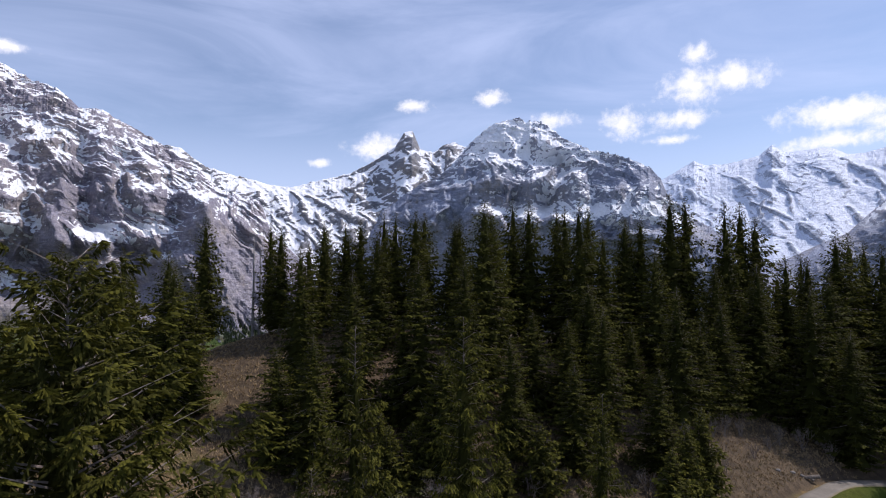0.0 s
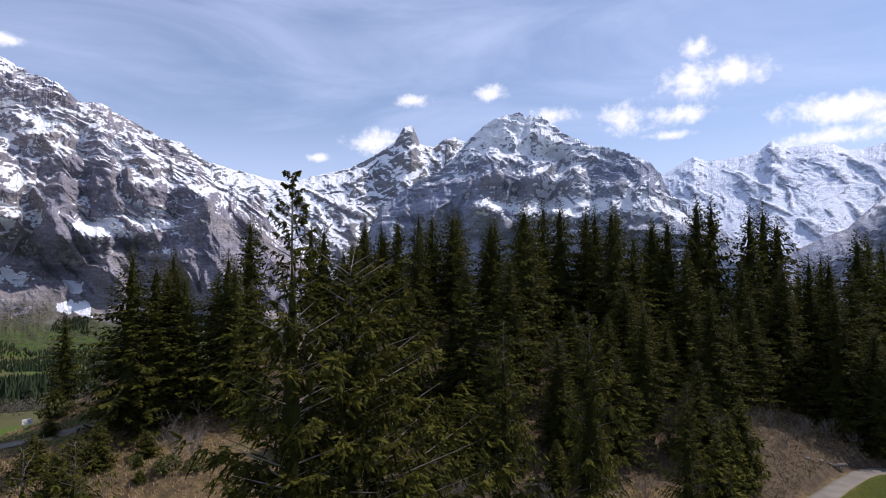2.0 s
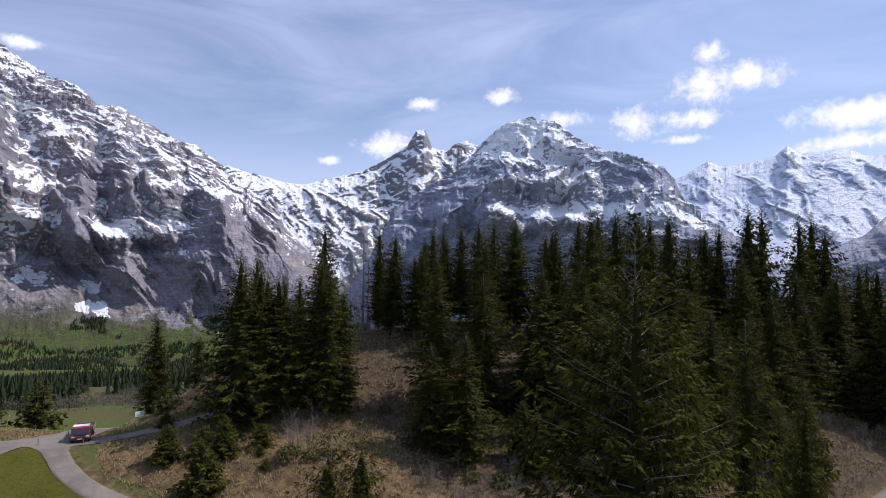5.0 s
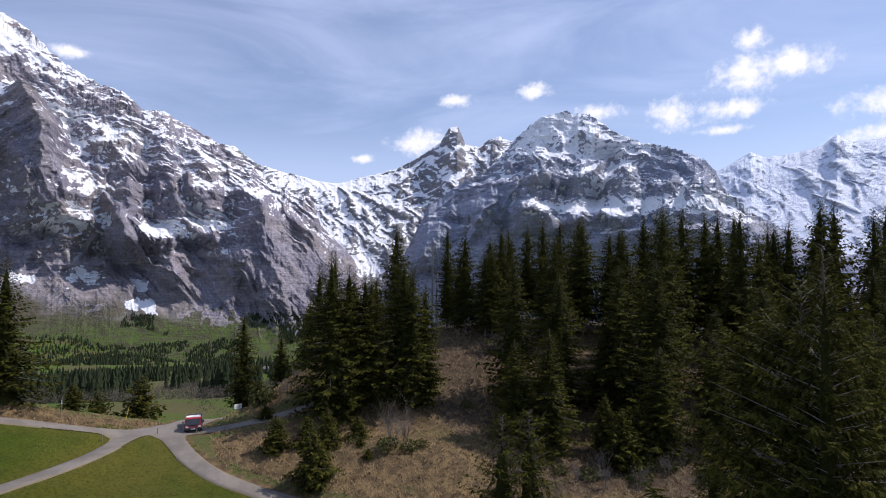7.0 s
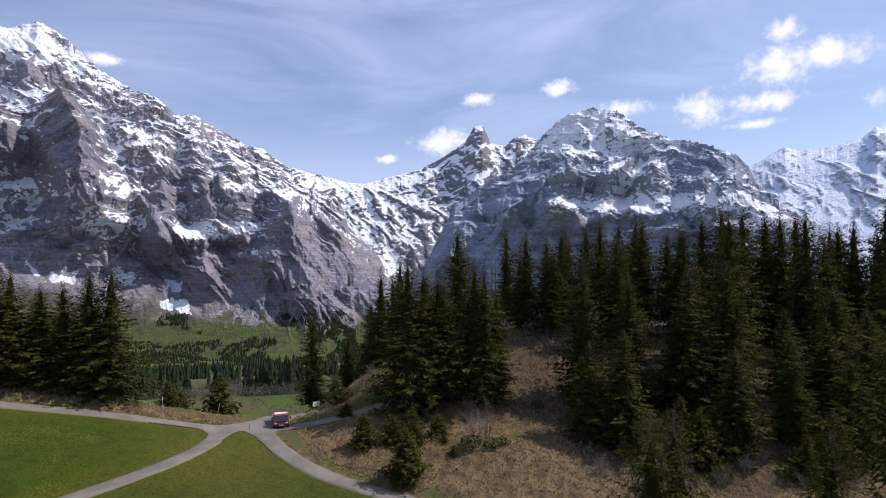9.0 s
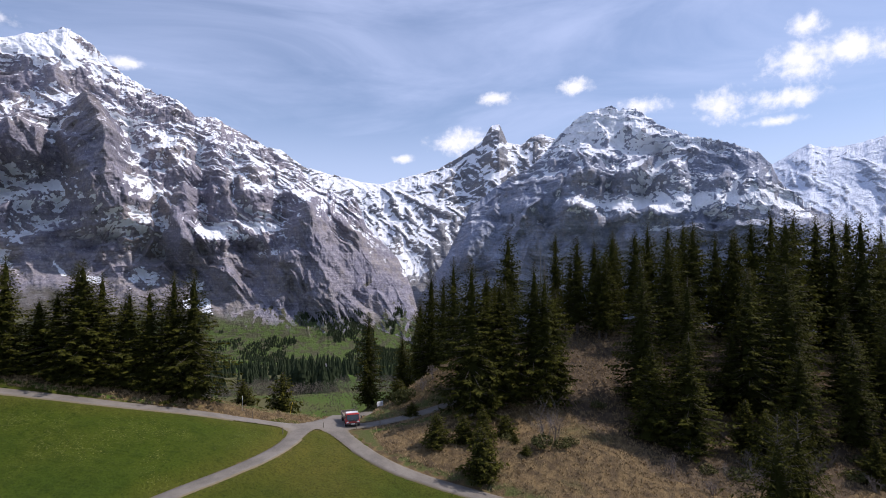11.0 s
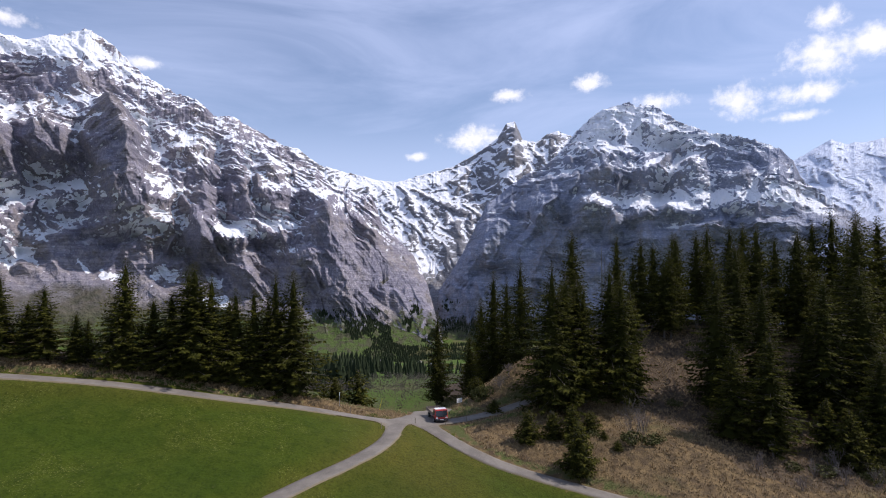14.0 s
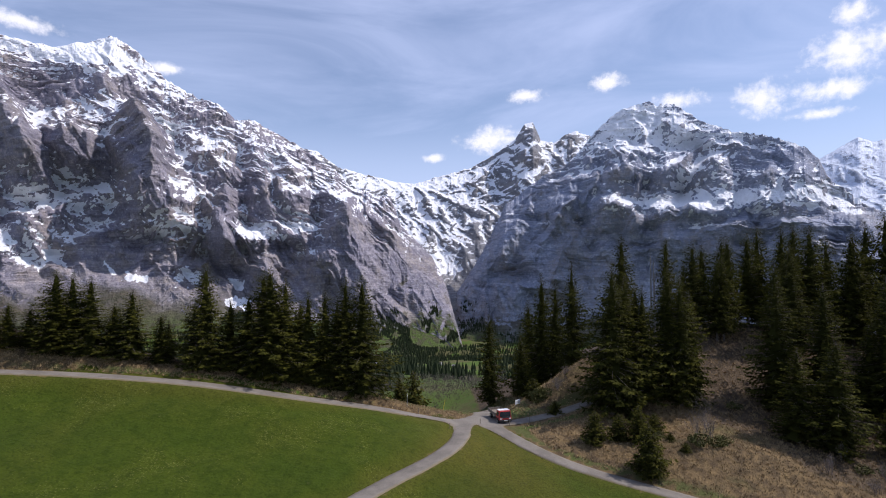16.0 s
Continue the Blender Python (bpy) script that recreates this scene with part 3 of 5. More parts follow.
def relief(crest, foot_far, foot_z, cols, rows, seed, face, ribs, ledges, random_ribs, bed=110.0, dip=0.1, grip=1.0, crag=16.0, notch=9.0, calm=0.0):
    """A mountain side, given as its distance at each bearing and height: from foot to crest, with beds of rock in steps.
    face: share of the depth gone back at even shares of height. ribs: bearing and height of head and of foot, how proud, half width.
    ledges: bearing and height of both ends, depth, height. random_ribs: count, proud, half width, slant."""
    rng = np.random.default_rng(int(seed))
    c = np.array(crest, float)
    cb, cr = np.arctan2(c[:, 0], c[:, 1]), np.hypot(c[:, 0], c[:, 1])
    lo, hi = cb[0], cb[-1]
    b = np.linspace(lo, hi, cols)
    rc, zc = np.interp(b, cb, cr), np.interp(b, cb, c[:, 2])
    arc = b * 3000.0
    jag = notch * (2 * crests(arc / 75, arc * 0 + seed, 5, 0.62) - 1.15) + 0.35 * notch * fractal(arc / 13, arc * 0 + seed + 4, 3, 0.6)
    zc = zc + jag * (1 - (calm > 0) * soft(-7.0, -1.0, np.degrees(b))) * (0.35 + 0.65 * soft(-0.5, 0.6, fractal(arc / 260, arc * 0 + 3, 2, 0.5, seed)))
    rf = np.interp(b, np.linspace(lo, hi, len(foot_far)), foot_far)
    v = np.linspace(0, 1, rows)[:, None]
    z = foot_z + v * np.maximum(zc - foot_z, 30)
    back = np.interp(v[:, 0], np.linspace(0, 1, len(face)), face)[:, None]
    r = rf + (rc - rf) * back
    across = b * 3000.0 + 0 * z
    wob_a = across + 20 * fractal(across / 210, z / 210, 3, 0.5, seed + 1) + 5 * fractal(across / 40, z / 40, 3, 0.55, seed + 2)
    wob_z = z + 18 * fractal(across / 190, z / 170, 3, 0.5, seed + 6) + 5 * fractal(across / 36, z / 36, 3, 0.55, seed + 7)
    # buttresses: peaked at the head, wider below
    best = 0 * z
    for b0, z0, b1, z1, proud, half in ribs:
        s = (z0 - wob_z) / max(z0 - z1, 20)
        path = np.radians(b0 + (b1 - b0) * np.clip(s, -0.3, 1.6)) * 3000
        wide = half * (0.25 + 0.75 * np.clip(s, 0, 1.5))
        lift = soft(-0.06, 0.10, s) * (0.55 + 0.45 * soft(0, 0.6, s)) * soft(1.8, 1.0, s)
        side = np.abs(wob_a - path) / np.maximum(wide, 5)
        peak = 1.7 * proud * lift * np.clip(1.08 - side, 0, 1)
        best = np.where(proud > 0, np.maximum(best, peak), best + peak)
    big, out = best, 0 * z
    for count, proud, half, slant in random_ribs:
        best = 0 * z
        for k in range(count):
            at = across[0, 0] + (across[0, -1] - across[0, 0]) * (k + rng.uniform(0.1, 0.9)) / count
            j = min(int((at - across[0, 0]) / (across[0, -1] - across[0, 0]) * cols), cols - 1)
            tall = max(zc[j] - foot_z, 60)
            z0 = foot_z + tall * rng.uniform(0.25, 0.98)
            length = rng.uniform(1.6, 4.5) * half
            run = int((2.2 * half + 2.2 * length * (abs(slant) + 0.9)) / max(across[0, 1] - across[0, 0], 0.1)) + 2
            cut = slice(max(j - run, 0), min(j + run, cols))
            s = (z0 - wob_z[:, cut]) / length
            path = at + (slant + rng.normal(0, 0.35)) * (z0 - z[:, cut]).clip(-length, 2.2 * length)
            wide = half * rng.uniform(0.6, 1.4) * (0.2 + 0.8 * np.clip(s, 0, 1.3))
            peak = proud * rng.uniform(0.5, 1.3) * soft(-0.05, 0.12, s) * soft(2.2, 0.8, s) * np.clip(1.1 - np.abs(wob_a[:, cut] - path) / wide, 0, 1)
            best[:, cut] = np.maximum(best[:, cut], peak)
        out = out + best
    # crags and cracks: sharp faces, longer down the slope
    out = out + crag * crag_faces(wob_a + 0.30 * z, 0.62 * wob_z, [(430, 4.4), (210, 2.6), (104, 1.6), (52, 1.0), (26, 0.62), (13, 0.36)], seed + 3.3)
    out = out + 0.8 * crag * (2 * crests((wob_a + 0.5 * wob_z) / 90, (wob_z - 0.5 * wob_a) / 230, 3, 0.6, seed + 13) - 1.25)
    out = out + 0.35 * crag * (2 * crests((wob_a - 0.6 * wob_z) / 34, (wob_z + 0.6 * wob_a) / 70, 3, 0.62, seed + 5) - 1.2)
    # beds of rock: steep bands between ledges, thick and thin
    bend = fractal(across / 700, z / 500, 2, 0.5, seed + 20)
    west, east, hinge = dip if isinstance(dip, tuple) else (dip, dip, 0.0)
    off = across - np.radians(hinge) * 3000
    tilt = west * np.minimum(off, 0) + east * np.maximum(off, 0)
    lay = wob_z - tilt - 0.25 * (out + big) + 70 * bend
    hold = grip * np.clip(0.62 + 1.0 * fractal(across / 240, z / 190, 3, 0.5, seed + 60), 0.12, 1.15)
    lean = np.clip((rc - rf) / np.maximum(zc - foot_z, 60), 0.35, 0.8)
    for size, k in ((bed, 1.0), (bed * 0.37, 0.9), (bed * 0.14, 0.8)):
        f = lay / size - np.floor(lay / size)
        step_of = np.floor(lay / size)
        w = np.clip(0.34 + 0.5 * fractal(across / 170 + 7.7 * step_of, 0 * z + step_of * 3.1, 3, 0.55, seed + 40), 0.10, 0.95)
        stair = np.clip(f / w, 0, 1)
        out = out - hold * k * lean * size * (stair - f)
    for b0, z0, b1, z1, depth, tall in ledges:
        s = (np.degrees(wob_a / 3000) - b0) / (b1 - b0)
        mid = z0 + (z1 - z0) * np.clip(s, -0.3, 1.3)
        there = soft(-0.12, 0.06, s) * soft(1.12, 0.94, s)
        up = soft(-0.75, 0.75, (wob_z - mid) / tall)
        big = big - depth * there * (up - soft(0.0, 1.0, (wob_z - mid + 6 * tall) / (12 * tall)))
    out = (big * soft(1.0, 0.72, v) + out * (0.55 + 0.45 * soft(1.0, 0.96, v))) * (0.12 + 0.88 * soft(0.08, 0.36, v + 0.05 * fractal(across / 200, z / 200, 2, 0.5, seed + 70)))
    r = r - out * (1 - calm * soft(-11.0, 1.0, np.degrees(b)))
    x, y = r * np.sin(b), r * np.cos(b)
    hollow = (spread(out, 3) - out) / 7.0 + 0.8 * (spread(out, 10) - out) / 22.0
    dx, dy, dz = (np.gradient(a, axis=1) for a in (x, y, z))
    ex, ey, ez = (np.gradient(a, axis=0) for a in (x, y, z))
    n = np.stack([dy * ez - dz * ey, dz * ex - dx * ez, dx * ey - dy * ex], -1)
    slope = np.abs(n[..., 2]) / np.maximum(np.linalg.norm(n, axis=-1), 1e-6)
    slope = 0.85 * slope + 0.15 * spread(slope, 1)
    # the slope behind the crest
    rear = np.linspace(0.05, 1, 8)[:, None]
    br = rc + 60 * rear + 560 * rear ** 2
    bz = zc - (zc - foot_z) * rear ** 0.9
    return [np.concatenate(p) for p in ((x, br * np.sin(b)), (y, br * np.cos(b)), (z, bz), (hollow, 0 * br), (slope, 0 * br + 0.35))]


def massif(name, label, material, fields, *shape, **more):
    """A mountain side; fields: bearing and height, half width, half height and depth of lasting snow (or bare rock, negative)."""
    x, y, z, hollow, slope = relief(*shape, **more)
    nv, nu = x.shape
    me = mesh_of(name, np.column_stack([x.ravel(), y.ravel(), z.ravel()]), grid_faces(nu, nv), material)
    bearing = np.degrees(np.arctan2(x, y))
    gentle = (bearing[:-1, :-1] > -9.0) & (len(shape) > 15)
    me.polygons.foreach_set("use_smooth", gentle.ravel())
    lasting = 0 * x
    stir = 0.55 * fractal(bearing / 0.8, z / 34, 4, 0.6, 77.0)
    for fb, fz, fw, fh, deep in fields:
        slant = 0.016 * (z - fz) if fw < 2.0 and deep > 1.1 else 0.0
        inside = 1.15 - np.sqrt(((bearing - fb + slant) / fw) ** 2 + ((z - fz) / fh) ** 2) + stir
        lasting = lasting + deep * soft(0.0, 0.55, inside)
    numbers(me, "hollow", np.clip(hollow, -2.5, 2.5).ravel())
    numbers(me, "slope", slope.ravel())
    numbers(me, "lasting", np.clip(lasting, -2, 2).ravel())
    tagged(new(name, me), label, "mountain", kind="structure")
    return x[:-8], y[:-8], z[:-8], slope[:-8]


WALL_CREST = [(-2718, 2512, 997), (-2532, 2699, 1215), (-2335, 2871, 1308), (-2261, 2953, 1298), (-2166, 3061, 1305), (-2061, 3144, 1375),
              (-1953, 3211, 1443), (-1867, 3239, 1396), (-1741, 3263, 1301), (-1594, 3282, 1160), (-1335, 3287, 1039), (-1225, 3276, 941),
              (-1120, 3292, 935), (-863, 3285, 810), (-732, 3245, 714), (-601, 3190, 617), (-474, 3140, 490), (-253, 3085, 432),
              (-182, 2989, 260), (-8, 2874, 82), (63, 2773, -67), (101, 2632, -216), (131, 2491, -334), (179, 2439, -455)]
BASIN_CREST = [(-1350, 4289, 912), (-1052, 4371, 1013), (-964, 4391, 999), (-783, 4427, 860), (-553, 4461, 809), (-317, 4484, 750), (-150, 4492, 737),
               (18, 4494, 795), (306, 4483, 876), (544, 4460, 996), (695, 4439, 1102), (735, 4432, 1165), (772, 4426, 1226), (838, 4413, 1238), (868, 4408, 1170),
               (900, 4401, 1088), (1006, 4379, 1064), (1109, 4354, 1120), (1176, 4336, 1148), (1270, 4309, 1104), (1520, 4227, 992), (2078, 3982, 764)]
BLOCK_CREST = [(111, 3150, -561), (138, 3157, -130), (283, 3188, 105), (441, 3214, 414), (671, 3238, 591), (812, 3243, 648), (916, 3236, 758), (1018, 3225, 896),
               (1126, 3210, 976), (1241, 3165, 1018), (1298, 3134, 1023), (1330, 3115, 990), (1378, 3087, 998), (1425, 3058, 981), (1512, 2988, 885), (1602, 2886, 793),
               (1691, 2774, 734), (1782, 2638, 670), (1833, 2551, 599), (1856, 2508, 546), (1874, 2475, 452), (1927, 2369, 340), (1991, 2274, 249), (2089, 2158, 122),
               (2209, 1997, -64)]
ICE_CREST = [(2350, 4050, 470), (2521, 3952, 570), (2706, 3831, 723), (2784, 3775, 796), (2971, 3633, 928), (3039, 3577, 884), (3158, 3475, 882), (3310, 3332, 925),
             (3365, 3277, 993), (3428, 3212, 921), (3494, 3142, 922), (3561, 3066, 933), (3614, 3004, 917), (3664, 2944, 866), (3722, 2871, 864),
             (3792, 2780, 886), (3997, 2480, 935), (4171, 2179, 765)]
SPUR_CREST = [(2327, 2405, 42), (2490, 2312, 116), (2611, 2254, 183), (2726, 2195, 240), (2810, 2171, 318), (2904, 2131, 413), (3049, 2012, 549), (3289, 1811, 683)]
FACE_WALL = [0, 0.27, 0.44, 0.53, 0.59, 0.65, 0.71, 0.78, 0.87, 1.0]
FACE_BLOCK = [0, 0.18, 0.31, 0.40, 0.47, 0.54, 0.60, 0.68, 0.81, 1.0]
FACE_SNOW = [0, 0.16, 0.30, 0.43, 0.55, 0.66, 0.76, 0.86, 1.0]
# buttresses and gullies: bearing, height of the head, of the foot, how proud, half width
WALL_RIBS = [(-29.8, 895, -27.0, 408, 220, 246), (-33.9, 784, -33.5, 576, 110, 184), (-39.1, 994, -37.9, 546, 150, 138), (-35.5, 941, -35.6, 738, 50, 76), (-38.4, 470, -38.1, 207, 60, 184),
    (-36.7, 579, -36.3, 384, 40, 153), (-31.7, 653, -31.4, 405, -50, 123), (-26.4, 812, -25.8, 425, -60, 123)]
WALL_RIBS_EAST = [(-24.7, 865, -24.1, 646, 50, 120), (-21.3, 830, -22.3, 514, 60, 151), (-19.2, 769, -17.5, 442, 60, 120), (-15.9, 709, -14.7, 448, 70, 151), (-12.4, 630, -10.1, 305, 70, 136),
    (-21.5, 446, -21.2, 179, 110, 181), (-23.9, 564, -23.3, 426, 50, 105), (-17.0, 458, -16.9, 240, 80, 166), (-10.4, 560, -7.2, -150, 140, 330), (-6.2, 368, -1.1, -234, 75, 181)]
WALL_RIBS_LOW = [(-0.2, -157, 0.1, -431, 110, 193), (-33.0, 198, -33.4, 38, 50, 165), (-27.2, 208, -26.7, 13, 70, 193), (-22.3, 164, -22.7, -37, 50, 137), (-17.5, 116, -16.9, -93, 60, 165),
    (-12.4, 117, -11.8, -151, 60, 165), (-37.7, 103, -37.3, -112, 50, 193), (-29.6, 252, -30.0, 133, 40, 110)]
WALL_LEDGES = [(-38.0, 764, -28.1, 894, 260, 181), (-37.6, 684, -34.6, 709, 130, 66), (-37.4, 296, -30.3, 434, 110, 66), (-38.8, 202, -34.7, 348, 90, 72), (-26.3, 417, -24.1, 369, 80, 78),
    (-20.3, 202, -12.3, 244, 110, 66), (-33.0, 215, -24.3, 264, 70, 42), (-26.4, 621, -20.3, 764, 120, 120), (-21.8, 544, -13.6, 628, 120, 120), (-19.1, 438, -8.9, 411, 50, 30),
    (-30.8, -11, -19.0, -102, 120, 78), (-38.8, 109, -35.0, 64, 120, 120), (-24.8, 66, -10.1, 97, 60, 36)]
BLOCK_RIBS = [(20.3, 780, 18.8, 415, 70, 184), (17.5, 598, 16.3, 421, 50, 123), (24.0, 632, 23.4, 389, 60, 107), (28.6, 636, 28.0, 417, 70, 138), (32.7, 571, 32.2, 400, 70, 123),
    (35.5, 553, 35.5, 399, 90, 153), (14.6, 636, 13.4, 124, 60, 184), (20.8, 396, 20.1, 119, 40, 184), (29.8, 260, 29.3, 57, 60, 215), (35.6, 257, 35.9, 79, 60, 215),
    (23.9, 259, 24.4, 87, 50, 153), (9.9, 524, 8.0, 157, 40, 153)]
BLOCK_LEDGES = [(16.9, 384, 27.5, 329, 150, 61), (23.9, 387, 40.1, 287, 240, 104), (24.9, 200, 31.2, 256, 90, 36), (14.0, 577, 27.6, 586, 100, 55), (26.6, 548, 29.5, 617, 120, 79),
    (19.2, 726, 35.3, 562, 160, 92), (31.7, 237, 38.4, 212, 60, 30), (6.8, -56, 19.6, 32, 60, 36)]
ALL_WALL_RIBS = WALL_RIBS + WALL_RIBS_EAST + WALL_RIBS_LOW
WALL = (WALL_CREST, [2150, 2100, 2050, 2000, 1950, 1900, 1900, 1950, 2100, 2300], -385, 800, 440, 3.0, FACE_WALL,
        ALL_WALL_RIBS, WALL_LEDGES, [(26, 70, 95, 0.35), (90, 28, 40, 0.3), (260, 10, 15, 0.3)], 120.0, (0.20, -0.55, -23.0), 0.9, 17.0, 18.0, 0.7)
BLOCK = (BLOCK_CREST, [2700, 2650, 2600, 2600, 2600, 2550, 2450, 2350, 2300], -385, 640, 340, 12.0, FACE_BLOCK,
         BLOCK_RIBS, BLOCK_LEDGES, [(20, 50, 80, -0.3), (70, 24, 34, -0.3), (220, 9, 13, -0.3)], 130.0, -0.10, 0.95, 13.0, 12.0)
BASIN = (BASIN_CREST, [3100, 2950, 2800, 2700, 2800, 2950, 3100], -385, 440, 250, 23.0, FACE_SNOW,
         [], [], [(16, 60, 110, 0.3), (70, 30, 40, 0.3), (200, 14, 18, 0.3)], 140.0, 0.45, 0.25, 14.0, 9.0)
SNOWS = (ICE_CREST, [3300, 3250, 3200, 3200], -60, 290, 150, 37.0, FACE_SNOW, [], [], [(14, 50, 110, 0.5), (60, 24, 38, 0.4), (160, 12, 14, 0.4)], 90.0, 0.5, 0.12, 8.0, 8.0)
SPUR = (SPUR_CREST, [2600, 2500, 2500], -300, 190, 110, 41.0, FACE_BLOCK, [], [], [(8, 50, 90, 0.2), (20, 24, 40, 0.2)], 70.0, 0.3, 0.7, 14.0, 5.0)
# lasting snow and bare faces: bearing, height, half width (degrees), half height (metres), depth
WALL_SNOW = [(-32.3, 1264, 6.55, 138, 2.0), (-37.2, 1265, 2.18, 70, 0.9), (-35.6, 794, 3.0, 48, 0.7), (-33.1, 928, 1.36, 54, 0.5), (-24.8, 407, 2.18, 66, 0.6),
    (-24.0, 367, 1.36, 48, 0.6), (-26.8, 988, 1.53, 164, 0.5), (-25.9, 738, 2.18, 211, 0.5), (-19.7, 702, 5.45, 205, 0.35), (-17.7, 198, 2.29, 43, 2.0),
    (-13.8, 231, 1.64, 26, 2.0), (-25.3, 241, 3.27, 39, 1.2), (0.9, 2, 1.2, 41, 2.0), (-32.7, 919, 3.27, 36, 0.4), (-33.9, 359, 4.91, 68, 1.3)]
WALL_SNOW_LOW = [(-35.5, 234, 3.82, 48, 0.5), (-38.1, 130, 1.64, 71, 1.6), (-36.0, 135, 0.55, 91, 1.8), (-31.1, 27, 0.44, 39, 2.0), (-29.0, -14, 0.87, 28, 2.0),
    (-24.5, -13, 1.53, 42, 2.0), (-20.1, -50, 0.71, 27, 2.0), (-19.9, -130, 1.2, 28, 2.0), (-13.5, 98, 1.36, 25, 0.8), (-19.1, 92, 0.65, 71, 0.5),
    (-22.4, 1022, 3.27, 113, 0.5), (-8.9, 376, 2.45, 77, 0.45)]
WALL_BARE = [(-36.4, 1003, 3.82, 131, -1.6), (-28.8, 1017, 2.18, 91, -0.9), (-24.4, 959, 3.27, 80, -1.0), (-17.5, 826, 3.27, 89, -1.1), (-12.4, 674, 2.18, 87, -1.2),
    (-21.3, 914, 2.18, 73, -0.8), (-35.1, 532, 6.55, 159, -0.8), (-36.7, 623, 4.09, 140, -0.9), (-28.8, 631, 2.45, 230, -1.1), (-19.7, 437, 3.27, 121, -0.8),
    (-21.8, 334, 2.18, 87, -0.5), (-17.4, 63, 5.45, 70, -0.6), (-7.7, 175, 3.82, 167, -0.9), (-4.1, 35, 4.36, 111, -0.5), (-4.7, -166, 4.91, 177, -2),
    (-12.4, -90, 4.36, 106, -1.5), (-0.5, -47, 3.27, 166, -1.0), (2.8, -310, 2.2, 210, -3.0)]
BLOCK_FIELDS = [(21.4, 925, 6.55, 134, 0.9), (25.1, 759, 5.45, 96, 0.6), (29.0, 671, 3.27, 68, 0.3), (24.0, 359, 6.55, 66, 1.0), (31.3, 364, 7.64, 89, 1.0),
    (37.2, 338, 3.82, 73, 1.0), (20.3, 855, 6.0, 157, 1.0), (26.5, 536, 3.27, 52, 1.2), (27.0, 219, 3.82, 23, 0.6), (29.4, 460, 2.73, 37, 0.5),
    (11.7, 471, 6.0, 169, -1.3), (19.7, 515, 5.45, 110, -0.9), (34.0, 578, 3.82, 83, -0.9), (13.9, 95, 10.91, 184, -1.6), (27.4, 56, 16.36, 147, -1.6),
    (31.5, 733, 3.82, 48, 0.9), (34.4, 640, 2.73, 40, 0.8)]
BASIN_FIELDS = [(10.6, 1094, 2.73, 156, -0.2), (15.0, 1039, 1.53, 83, -1.0), (6.9, 868, 1.64, 55, -0.6), (8.1, 392, 3.27, 119, -0.8), (5.1, 190, 2.18, 150, -0.6),
    (2.1, 417, 2.18, 83, -0.5), (6.9, 696, 2.18, 131, -0.45), (0.7, 41, 2.73, 110, 0.6), (-1.6, 480, 2.73, 175, 0.5), (-4.6, 703, 3.27, 94, 0.5),
    (-6.5, 418, 2.18, 251, -0.8), (2.5, -240, 4.0, 140, -2.0)]
WALL_FIELDS = WALL_SNOW + WALL_SNOW_LOW + WALL_BARE
# ---- mountains built ----
wall_land = massif("mountain_wall", "huge grey limestone mountain wall with snowy summit and ledges", ROCK_NEAR, WALL_FIELDS, *WALL)
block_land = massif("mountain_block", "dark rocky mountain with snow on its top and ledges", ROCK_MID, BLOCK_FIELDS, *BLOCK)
massif("glacier_basin", "snow-filled glacier basin under a pointed rocky peak", ROCK_FAR, BASIN_FIELDS, *BASIN)
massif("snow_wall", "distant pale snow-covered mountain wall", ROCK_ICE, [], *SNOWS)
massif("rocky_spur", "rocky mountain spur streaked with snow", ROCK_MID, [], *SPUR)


# ---- spruces ----
def blades(p, way, size, wide, tint):
    """Thin pointed needle sprays: places, unit ways, lengths, half widths."""
    n = len(p)
    level = np.stack([-way[:, 1], way[:, 0], 0 * way[:, 0]], 1)
    level = level / np.maximum(np.linalg.norm(level, axis=1), 1e-6)[:, None]
    mid = p + way * (0.45 * size)[:, None]
    tip = p + way * size[:, None] + np.array([0, 0, -0.10]) * size[:, None]
    roll = np.random.default_rng(n).normal(0, 0.75, n)[:, None]
    u = (level * np.cos(roll) + np.cross(way, level) * np.sin(roll)) * wide[:, None]
    drop = np.array([0, 0, -1.0]) * wide[:, None]
    v = np.stack([p, mid + u + 0.35 * drop, tip, mid - u + 0.35 * drop], 1)
    k = v.shape[1]
    i = k * np.arange(n)[:, None]
    f = [i + np.array([[0, 1, 2]]), i + np.array([[0, 2, 3]])]
    tone = np.stack([tint * 0.7, tint * 0.9, tint * 1.15, tint * 0.9], 1)
    return v.reshape(-1, 3), np.concatenate(f), tone.ravel()


